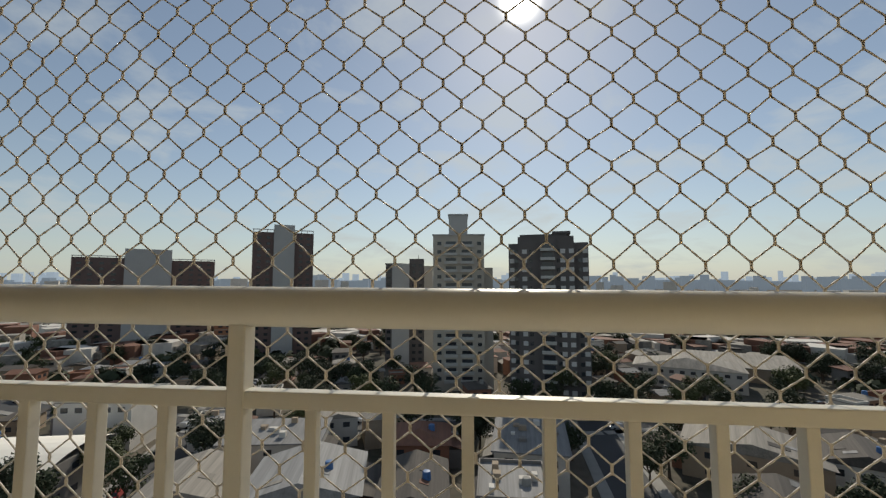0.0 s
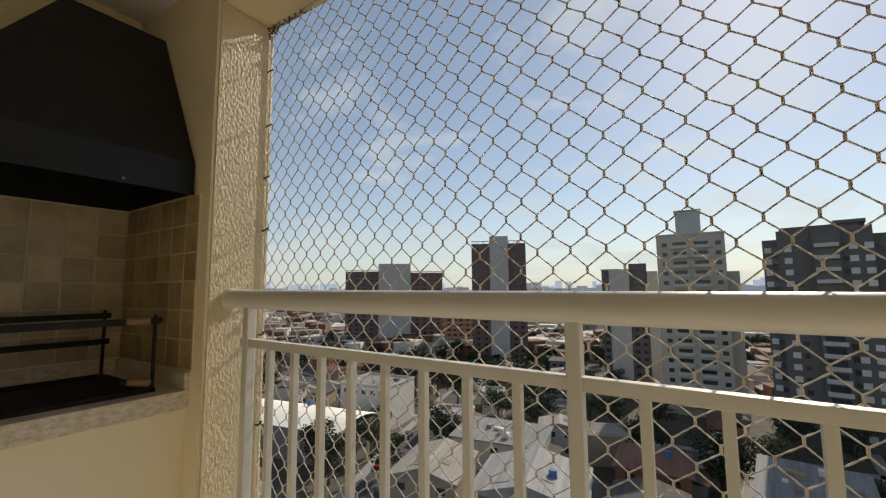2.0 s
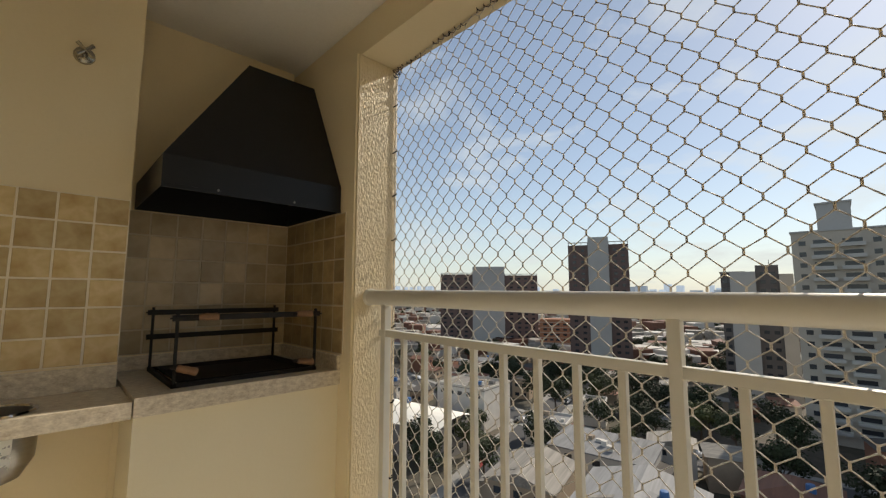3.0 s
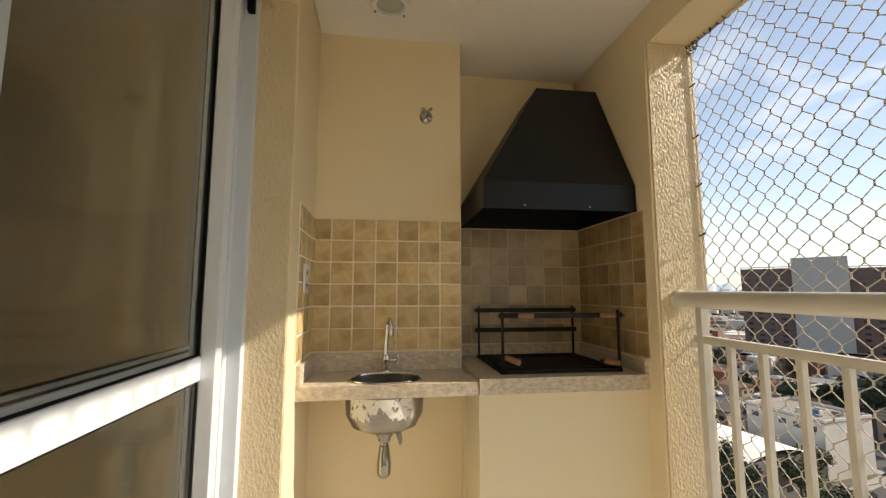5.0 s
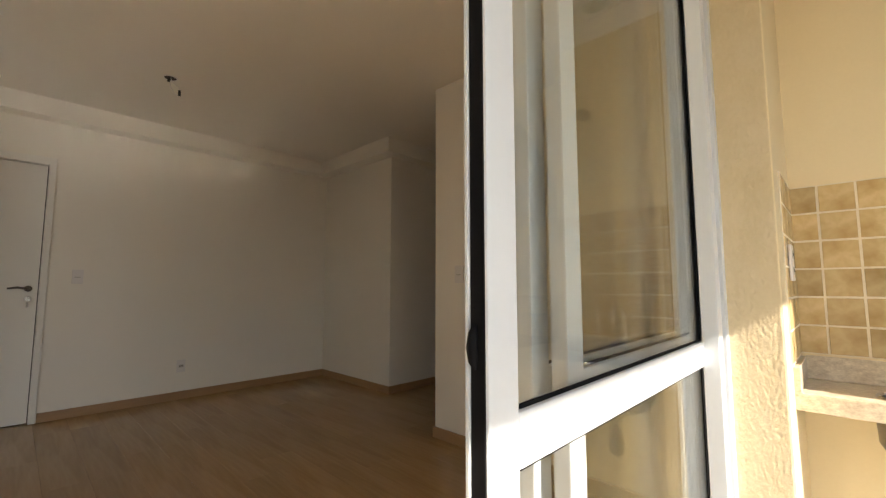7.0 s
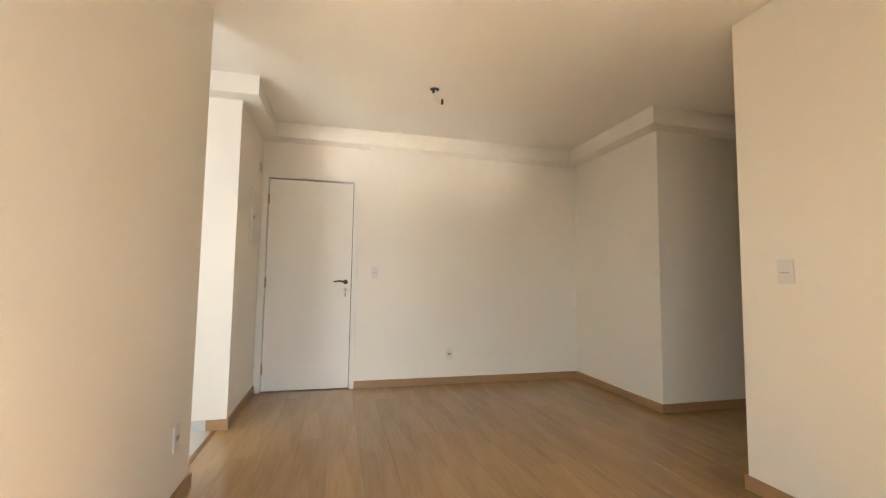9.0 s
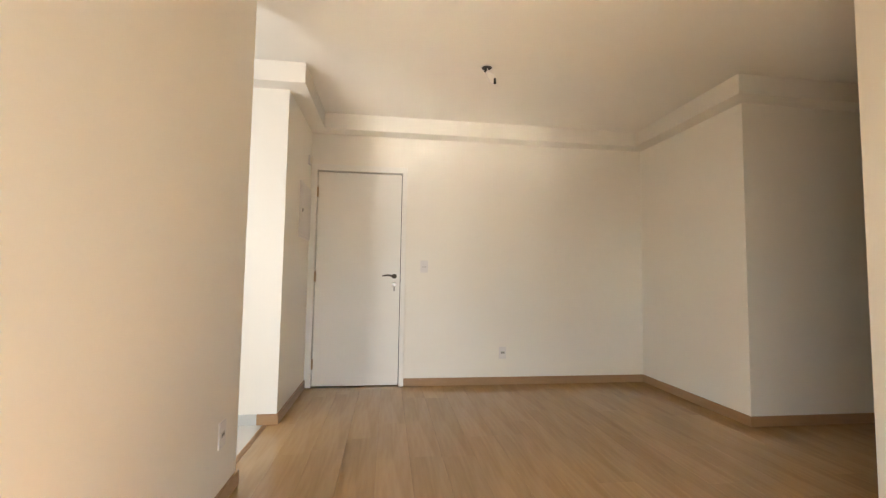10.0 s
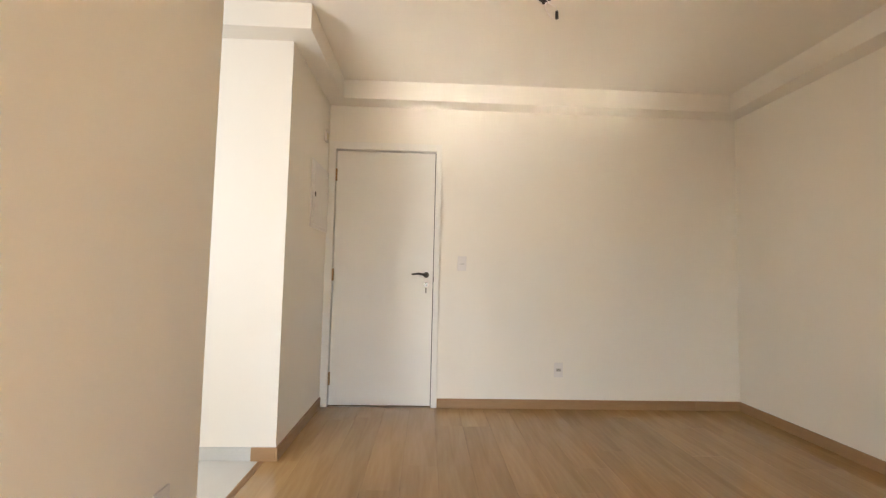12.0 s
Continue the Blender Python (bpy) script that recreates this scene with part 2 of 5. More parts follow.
def add_tube(bm, points, radius, sides=8, caps=True):
    """A round bar along points; radius may be one number or one a point."""
    pts = [Vector(p) for p in points]
    radii = radius if isinstance(radius, (list, tuple)) else [radius] * len(pts)
    rings = []
    side = None
    for i, p in enumerate(pts):
        way = (pts[min(i + 1, len(pts) - 1)] - pts[max(i - 1, 0)]).normalized()
        if side is None:
            side = way.orthogonal().normalized()
        side = (side - way * side.dot(way)).normalized()
        other = way.cross(side)
        rings.append([bm.verts.new(p + radii[i] * (math.cos(k * math.tau / sides) * side + math.sin(k * math.tau / sides) * other))
                      for k in range(sides)])
    for a, b in zip(rings, rings[1:]):
        for k in range(sides):
            bm.faces.new((a[k], a[(k + 1) % sides], b[(k + 1) % sides], b[k]))
    if caps:
        bm.faces.new(reversed(rings[0]))
        bm.faces.new(rings[-1])
    return bm


def tube(points, radius, sides=8):
    return add_tube(bmesh.new(), points, radius, sides)


def add_lathe(bm, profile, centre, axis="z", sides=24):
    """Turns (radius, height) pairs about an axis through centre."""
    turn = {"z": Matrix(), "x": pose(0, 0, 0, 0, 90, 0), "y": pose(0, 0, 0, -90, 0, 0)}[axis]
    m = Matrix.Translation(centre) @ turn
    rings = []
    for r, h in profile:
        rings.append([bm.verts.new(m @ Vector((max(r, 1e-4) * math.cos(k * math.tau / sides), max(r, 1e-4) * math.sin(k * math.tau / sides), h)))
                      for k in range(sides)])
    for a, b in zip(rings, rings[1:]):
        for k in range(sides):
            bm.faces.new((a[k], a[(k + 1) % sides], b[(k + 1) % sides], b[k]))
    return bm


def lathe(profile, centre, axis="z", sides=24):
    return add_lathe(bmesh.new(), profile, centre, axis, sides)


def add_hull(bm, points, faces):
    made = [bm.verts.new(p) for p in points]
    for f in faces:
        bm.faces.new([made[i] for i in f])
    return bm


def finish(bm, name, mat, smooth=False):
    bmesh.ops.recalc_face_normals(bm, faces=bm.faces)
    mesh = bpy.data.meshes.new(name)
    bm.to_mesh(mesh)
    bm.free()
    mesh.materials.append(mat)
    if smooth:
        mesh.shade_smooth()
        mesh.set_sharp_from_angle(angle=radians(38))
    return mesh


def part(name, bm, mat, parent, label="", smooth=False):
    ob = new(name, finish(bm, name, mat, smooth))
    if parent:
        ob.parent = parent
        ob.matrix_parent_inverse = parent.matrix_basis.inverted()
    if label:
        tagged(ob, label)
    return ob


def thing(name, base, label, category, group="", kind=""):
    ob = new(name)
    ob.empty_display_size = 0.1
    ob.matrix_basis = Matrix.Translation(base)
    return tagged(ob, label, category, group, kind)


def setting(name, bm, mat, label, category, smooth=False):
    ob = new(name, finish(bm, name, mat, smooth))
    return tagged(ob, label, category, kind="structure")


# ---- the flat: walls, floors, ceilings ----
ROOM_H, BALC_H = 2.627, 2.36
# balcony
setting("floor_balcony", box((-2.5, -1.75, -0.16), (4.5, 0.17, -0.03)), PORCELAIN, "beige porcelain balcony floor slab", "floor")
setting("ceiling_balcony", box((-2.5, -1.50, BALC_H), (4.5, -0.066, BALC_H + 0.35)), BALCONY_CEILING, "smooth cream painted balcony ceiling", "ceiling")
setting("lintel_beam_balcony", box((-2.5, -0.066, 2.195), (4.5, 0.145, BALC_H + 0.35)), CREAM, "cream painted beam above the balcony opening", "beam")
setting("wall_sink", box((-2.5, -1.80, -0.03), (-2.01, -0.824, BALC_H)), CREAM, "cream painted wall behind the sink", "wall")
setting("wall_barbecue_back", box((-2.5, -0.824, -0.03), (-2.305, -0.085, BALC_H)), CREAM, "cream painted back wall of the barbecue niche", "wall")
column = setting("wall_column", box((-2.5, -0.085, -0.03), (-1.63, 0.145, 2.195)), CREAM, "cream painted column closing the balcony", "column")
part("rough_coat", box((-1.63, -0.076, -0.02), (-1.622, 0.141, 2.193), 0.003), ROUGH, column, "coarse textured plaster face")
setting("wall_return", box((-2.01, -1.80, -0.03), (-1.545, -1.505, 2.71)), CREAM, "cream painted wall beside the sliding door", "wall")
pier = setting("wall_pier", box((-1.545, -1.645, -0.03), (-1.541, -1.507, 2.165)), CREAM, "end of the wall beside the sliding door", "wall")
part("rough_coat", box((-1.541, -1.645, -0.03), (-1.536, -1.508, 2.165), 0.002), ROUGH, pier, "coarse textured plaster face")
setting("header_wall", box((-1.545, -1.80, 2.165), (4.5, -1.50, 2.71)), CREAM, "cream painted wall above the sliding door", "wall")
setting("wall_balcony_far", box((4.2, -1.80, -0.03), (4.5, 0.145, 2.71)), CREAM, "cream painted side wall of the balcony", "wall")
# living room
setting("ceiling", box((-6.0, -6.3, ROOM_H), (2.6, -1.80, ROOM_H + 0.1)), CEILING, "plain white painted ceiling", "ceiling")
setting("wall_north", box((-6.0, -1.80, -0.05), (-2.01, -1.62, ROOM_H)), ROOM, "white painted outer wall", "wall")
setting("wall_partition", box((-6.0, -3.59, -0.01), (-2.22, -1.80, ROOM_H)), ROOM, "off-white painted partition block", "wall")
setting("wall_jut", box((-6.0, -6.3, -0.01), (-2.744, -4.786, ROOM_H)), ROOM, "off-white painted wall block at the corridor", "wall")
setting("wall_hall_end", box((-6.15, -4.786, -0.01), (-6.0, -3.59, ROOM_H)), ROOM, "off-white painted end wall of the corridor", "wall")
bm = bmesh.new()
add_box(bm, (-2.744, -6.3, -0.01), (-0.165, -6.105, ROOM_H))
add_box(bm, (0.685, -6.3, -0.01), (2.6, -6.105, ROOM_H))
add_box(bm, (-0.165, -6.3, 2.11), (0.685, -6.105, ROOM_H))
setting("wall_south", bm, ROOM, "off-white painted wall with the entrance door", "wall")
setting("wall_pier_kitchen", box((0.74, -6.105, -0.01), (2.6, -5.142, ROOM_H)), ROOM, "white painted wall block between entrance and kitchen", "wall")
setting("wall_west", box((0.72, -4.265, -0.01), (0.86, -1.80, ROOM_H)), ROOM, "off-white painted living room wall", "wall")
setting("wall_kitchen_side", box((2.45, -5.142, -0.01), (2.6, -1.80, ROOM_H)), ROOM, "white painted kitchen wall", "wall")
setting("wall_kitchen_north", box((0.86, -1.80, -0.01), (2.45, -1.75, ROOM_H)), ROOM, "white painted outer kitchen wall", "wall")
setting("wall_west_end", box((0.735, -1.75, -0.03), (4.2, -1.51, 2.165)), CREAM, "cream painted wall beside the sliding door", "wall")
# unseen slab, added to keep the sun out of the ceiling joints
setting("slab_above", box((-6.2, -6.7, 2.715), (4.6, 0.145, 2.9)), CEILING, "unseen slab added over the ceilings to block sun leaks", "slab")
# dropped band along the ceiling
SOF = 2.474
for name, lo, hi in (("south", (-2.744, -6.105), (0.74, -5.94)), ("east", (-2.744, -5.94), (-2.584, -4.786)), ("hall", (-6.0, -4.786), (-2.584, -4.638)),
                     ("west", (0.60, -5.94), (0.74, -5.142)), ("kitchen", (0.60, -5.142), (2.45, -5.0))):
    setting("ceiling_soffit_" + name, box((*lo, SOF), (*hi, ROOM_H - 0.002)), CEILING, "dropped white plaster band along the ceiling", "soffit")
# unseen block, added to stop daylight leaking under the entrance door
setting("wall_landing", box((-0.6, -6.6, -0.06), (1.1, -6.3, ROOM_H)), ROOM, "unseen block added behind the entrance door to stop light leaking in", "wall")
floor = setting("floor", box((-6.0, -6.3, -0.06), (0.80, -1.80, -0.006)), SKIRT, "light oak laminate floor", "floor")
setting("floor_kitchen", box((0.832, -6.105, -0.06), (2.45, -1.80, 0.0)), KITCHEN_TILE, "pale grey kitchen tile floor", "floor")
bm = bmesh.new()
add_box(bm, (0.80, -5.142, -0.05), (0.832, -4.265, 0.003), 0.001)
setting("threshold", bm, SKIRT, "wooden threshold strip to the kitchen", "threshold")
part("strip", box((0.808, -5.14, 0.003), (0.812, -4.27, 0.006)), BRASS, bpy.data.objects["threshold"])
part("strip", box((0.820, -5.14, 0.003), (0.824, -4.27, 0.006)), BRASS, bpy.data.objects["threshold"])


def skirting(name, lo, hi, mat=None):
    setting(name, box(lo, hi, 0.003), mat or SKIRT, "oak coloured skirting board" if mat is None else "grey tile skirting", "skirting")


skirting("baseboard_south", (-2.3545, -6.105, 0), (-0.205, -6.091, 0.075))
skirting("baseboard_south_end", (-2.73, -6.105, 0), (-2.3575, -6.091, 0.075))
skirting("baseboard_east", (-2.744, -6.105, 0), (-2.730, -4.786, 0.075))
skirting("baseboard_hall", (-6.0, -4.786, 0), (-2.730, -4.772, 0.075))
skirting("baseboard_partition", (-2.22, -3.604, 0), (-2.206, -1.80, 0.075))
skirting("baseboard_partition_end", (-6.0, -3.604, 0), (-2.22, -3.59, 0.075))
skirting("baseboard_west", (0.706, -4.279, 0), (0.72, -1.80, 0.075))
skirting("baseboard_west_end", (0.72, -4.279, 0), (0.86, -4.265, 0.075))
skirting("baseboard_pier", (0.726, -6.105, 0), (0.74, -5.128, 0.075))
skirting("baseboard_pier_end", (0.74, -5.142, 0), (0.876, -5.128, 0.075))
skirting("baseboard_kitchen", (0.876, -5.142, 0), (2.45, -5.132, 0.075), GREY_SKIRT)

# ---- balcony railing and net ----
def fall(x):
    """The railing was set a little out of level."""
    return -0.0100 * (x + 0.85)


def sloped(bm):
    for v in bm.verts:
        v.co.z += fall(v.co.x)
    return bm


def build_railing():
    base = thing("railing", (0.3, 0, -0.03), "beige painted metal balcony railing with upright bars", "railing")
    part("handrail", sloped(tube([(-1.612, 0, 1.081), (4.2, 0, 1.081)], 0.0325, 28)), RAIL_PAINT, base, "thick round top rail", True)
    part("wall_cap", lathe([(0.0, 0.0), (0.034, 0.0), (0.038, 0.006), (0.036, 0.016), (0.0325, 0.02)], (-1.622, 0, 1.081 + fall(-1.62)), "x"), RAIL_PAINT, base, "", True)
    part("middle_rail", sloped(box((-1.53, -0.0125, 0.921), (4.2, 0.0125, 0.949), 0.003)), RAIL_PAINT, base)
    part("bottom_rail", sloped(box((-1.53, -0.015, 0.10), (4.2, 0.015, 0.132), 0.003)), RAIL_PAINT, base)
    first = None
    bay = 1.1025
    for k in range(6):
        x = -1.4955 + bay * k
        bm = box((x - 0.0145, -0.016, -0.03), (x + 0.0145, 0.016, 1.054 + fall(x)), 0.003)
        part("post", bm, RAIL_PAINT, base)
    for k in range(47):
        if k % 9 == 0:
            continue
        x = -1.4955 + 0.1225 * k
        if x > 4.18:
            break
        if first is None:
            bm = box((-0.0095, -0.0105, 0.13), (0.0095, 0.0105, 0.922), 0.002)
            first = part("baluster", bm, RAIL_PAINT, base)
            first.matrix_parent_inverse = Matrix.Translation((-0.3, 0, 0.03))
            first.location.x = x
            first.location.z = fall(x)
        else:
            ob = new("baluster", first.data)
            ob.parent, ob.matrix_parent_inverse = base, first.matrix_parent_inverse
            ob.location.x = x
            ob.location.z = fall(x)


build_railing()


def build_net():
    """Knotted diamond net, outside the rail from the floor edge to the beam."""
    rng = random.Random(3)
    base = thing("safety_net", (0.3, NET_Y, -0.03), "beige knotted nylon safety net stretched over the balcony opening", "safety net")
    x0, x1, z0, z1 = -1.619, 4.19, 0.0, 2.20
    bm = bmesh.new()
    sides = 5

    knots = bmesh.new()

    def strand(a, b):
        """A two-ply cord: an oval section that turns along its length."""
        if a.x > 2.3:
            add_tube(bm, [a, b], CORD, sides, False)
            return
        way = (b - a).normalized()
        side = way.orthogonal().normalized()
        other = way.cross(side)
        n, lay = 12, 0.0135
        length = (b - a).length
        rings = []
        for k in range(n + 1):
            spin = math.tau * length * k / n / lay
            ux = math.cos(spin) * side + math.sin(spin) * other
            uy = way.cross(ux)
            c = a + (b - a) * (k / n)
            rings.append([bm.verts.new(c + q) for q in (ux * CORD * 1.05, uy * CORD * 0.95, -ux * CORD * 1.05, -uy * CORD * 0.95)])
        for p, q in zip(rings, rings[1:]):
            for k in range(4):
                bm.faces.new((p[k], p[(k + 1) % 4], q[(k + 1) % 4], q[k]))

    nx, nz = int((x1 - x0) / PITCH_X) + 2, int((z1 - z0) / PITCH_Z) + 2
    knot = 0.0085

    def place(i, j):
        # sags a little, each knot slightly out of true
        x = NET_X + (i + 0.5 * (j % 2)) * PITCH_X
        z = NET_Z + j * PITCH_Z * 0.5
        r = random.Random(i * 613 + j * 7919)
        return Vector((x + r.uniform(-0.002, 0.002) + 0.03 * (z - 1.35), edge_y(x) + 0.004 * math.sin(x * 1.3 + z) + r.uniform(-0.002, 0.002),
                       z + r.uniform(-0.002, 0.002) - 0.006 * x - 0.018 * min(max((x + 0.2) / 0.45, 0), 1) * min(max((1.25 - z) / 0.2, 0), 1)))

    def edge_y(x):
        # the outer edge of the column holds the net further out than the middle
        k = min(max((-0.55 - x) / 1.05, 0), 1)
        return NET_Y + 0.068 * k

    def clip(p):
        return Vector((min(max(p.x, x0), x1), p.y, min(max(p.z, z0), z1)))

    j0, j1 = int((z0 - NET_Z) / (PITCH_Z * 0.5)) - 2, int((z1 - NET_Z) / (PITCH_Z * 0.5)) + 2
    i0, i1 = int((x0 - NET_X) / PITCH_X) - 2, int((x1 - NET_X) / PITCH_X) + 2
    up = Vector((0, 0, knot))
    for j in range(j0, j1):
        for i in range(i0, i1):
            p = place(i, j)
            if not (x0 - 0.08 < p.x < x1 + 0.08 and z0 - 0.08 < p.z < z1 + 0.08):
                continue
            if x0 < p.x < x1 and z0 < p.z < z1:
                # two cords passed through one another, side by side
                for s in (-1, 1):
                    off = Vector((s * CORD * 0.7, 0, 0))
                    add_tube(knots, [p - up * 1.1 + off * 1.2, p - up * 0.55 + off * 0.9, p + off * 1.25 + Vector((0, s * CORD * 0.5, 0)), p + up * 0.55 + off * 0.9, p + up * 1.1 + off * 1.2],
                             [CORD * 0.75, CORD * 0.95, CORD * 0.85, CORD * 0.95, CORD * 0.75], 5, False)
            for di in ((0, 1) if j % 2 else (-1, 0)):
                q = place(i + di, j + 1)
                a, b = p + up * 0.7, q - up * 0.7
                a, b = clip(a), clip(b)
                if (a - b).length < 0.012 or (a.x == b.x):
                    continue
                strand(a, b)
    cords = part("mesh", bm, NET_CORD, base, "diamond mesh of twisted cord", True)
    cords.data.attributes.remove(cords.data.attributes["sharp_edge"])
    part("knotted_cord", knots, NET_KNOT, base, "tan cord at the crossings", True)
    part("border_rope", tube([(x0, EDGE_Y, 0.0), (x0, EDGE_Y, 2.185), (-0.55, NET_Y, 2.185), (x1, NET_Y, 2.185), (x1, NET_Y, 0.0)], 0.0019, 6), NET_CORD, base)
    for z in [0.3, 0.62, 0.95, 1.35, 1.56, 1.77, 2.0]:
        bm = tube([(-1.622, EDGE_Y - 0.012, z), (-1.606, EDGE_Y - 0.014, z), (-1.598, EDGE_Y - 0.006, z + 0.007), (-1.604, EDGE_Y, z + 0.012), (-1.610, EDGE_Y - 0.003, z + 0.008)], 0.0030, 6)
        part("hook", bm, IRON, base, "small dark screw hook", True)
    for k in range(21):
        x = -1.5 + 0.27 * k
        y = edge_y(x)
        bm = tube([(x, y, 2.195), (x, y, 2.183), (x + 0.006, y - 0.003, 2.175), (x + 0.013, y - 0.004, 2.183)], 0.0028, 6)
        part("hook", bm, IRON, base, "small dark screw hook", True)
        if x < 1.2:
            # brown twine wound loosely round the border rope at each hook
            twist = random.Random(70 + k)
            pts = []
            for q in range(34):
                u, a = q / 33, q * 1.15
                r = 0.006 + twist.uniform(0.0, 0.006)
                pts.append((x - 0.10 + 0.20 * u, y - 0.004 + r * math.cos(a), 2.184 + r * math.sin(a) * 0.9))
            part("lashing", tube(pts, 0.0017, 5), TWINE, base, "dark brown twine lashing", True)
    # a loosely tied end of cord in the upper corner
    pts = []
    for k in range(40):
        a = k * 0.9
        pts.append((-1.6 + 0.028 * math.sin(a * 0.37) + rng.uniform(-0.006, 0.006), EDGE_Y - 0.014 + rng.uniform(-0.008, 0.008), 2.165 + 0.022 * math.cos(a * 0.61)))
    part("tied_end", tube(pts, 0.0022, 5), TWINE, base)


TWINE = material("dark_brown_twine", (0.085, 0.055, 0.038), 0.8, second=(0.045, 0.03, 0.022), scale=60)
NET_Y, PITCH_X, PITCH_Z, CORD = 0.061, 0.0745, 0.0805, 0.0017
EDGE_Y = 0.129
NET_X, NET_Z = -0.036, 1.354
build_net()


# ---- barbecue corner ----
def build_sink_counter():
    base = thing("sink_counter", (-1.85, -1.16, 0.72), "pale granite sink counter with a low splash strip", "counter")
    # slab with a round hole for the bowl
    bm = bmesh.new()
    cx, cy, r, n, oval = -1.812, -1.175, 0.147, 40, 0.74
    x0, x1, y0, y1, z0, z1 = -2.01, -1.70, -1.505, -0.812, 0.720, 0.772
    ring, edge = [], []
    for k in range(n):
        a = k * math.tau / n
        ca, sa = math.cos(a), math.sin(a)
        t = min(((x1 - cx) if ca > 0 else (x0 - cx)) / ca if abs(ca) > 1e-6 else 1e9, ((y1 - cy) if sa > 0 else (y0 - cy)) / sa if abs(sa) > 1e-6 else 1e9)
        ring.append((cx + oval * r * ca, cy + r * sa))
        edge.append((cx + t * ca, cy + t * sa))
    for z in (z0, z1):
        vr = [bm.verts.new((*p, z)) for p in ring]
        ve = [bm.verts.new((*p, z)) for p in edge]
        for k in range(n):
            bm.faces.new((vr[k], vr[(k + 1) % n], ve[(k + 1) % n], ve[k]))
        if z == z0:
            low = vr
        else:
            for k in range(n):
                bm.faces.new((low[k], low[(k + 1) % n], vr[(k + 1) % n], vr[k]))
    corner = [(x0, y0), (x1, y0), (x1, y1), (x0, y1)]
    add_box(bm, (x1 - 0.0005, y0, z0), (x1, y1, z1))
    for cxn, cyn in corner:
        add_box(bm, (min(cxn, cxn - 0.06 * (1 if cxn > cx else -1)), min(cyn, cyn - 0.12 * (1 if cyn > cy else -1)), z0),
                (max(cxn, cxn - 0.06 * (1 if cxn > cx else -1)), max(cyn, cyn - 0.12 * (1 if cyn > cy else -1)), z1 - 0.0003))
    part("slab", bm, GRANITE, base)
    part("front_edge", box((-1.704, -1.505, 0.7195), (-1.697, -0.8125, 0.7725), 0.002), GRANITE, base)
    part("splash_strip", box((-2.01, -1.49, 0.7725), (-1.992, -0.824, 0.852), 0.002), GRANITE, base)
    part("side_strip", box((-2.01, -1.505, 0.7725), (-1.70, -1.489, 0.848), 0.002), GRANITE, base)


build_sink_counter()


def build_bbq_counter():
    base = thing("barbecue_counter", (-1.99, -0.45, 0.72), "pale granite slab of the barbecue niche", "counter")
    part("slab", box((-2.305, -0.809, 0.721), (-1.695, -0.085, 0.783), 0.003), GRANITE, base)
    part("back_strip", box((-2.305, -0.809, 0.783), (-2.288, -0.085, 0.842), 0.002), GRANITE, base)
    part("side_strip", box((-2.288, -0.102, 0.783), (-1.70, -0.085, 0.842), 0.002), GRANITE, base)
    setting("wall_niche_filler", box((-2.305, -0.824, -0.03), (-1.995, -0.806, 0.72)), CREAM, "cream painted masonry beside the barbecue base", "wall")
    setting("wall_barbecue_base", box((-2.305, -0.806, -0.03), (-1.722, -0.085, 0.714)), CREAM_SKYLIT, "cream painted masonry base of the barbecue, coloured paler for skylight", "wall")


build_bbq_counter()


DULL_CHROME = material("dull_chrome", (0.40, 0.385, 0.34), 0.2, 1.0, second=(0.32, 0.31, 0.27), scale=14, fine=60)


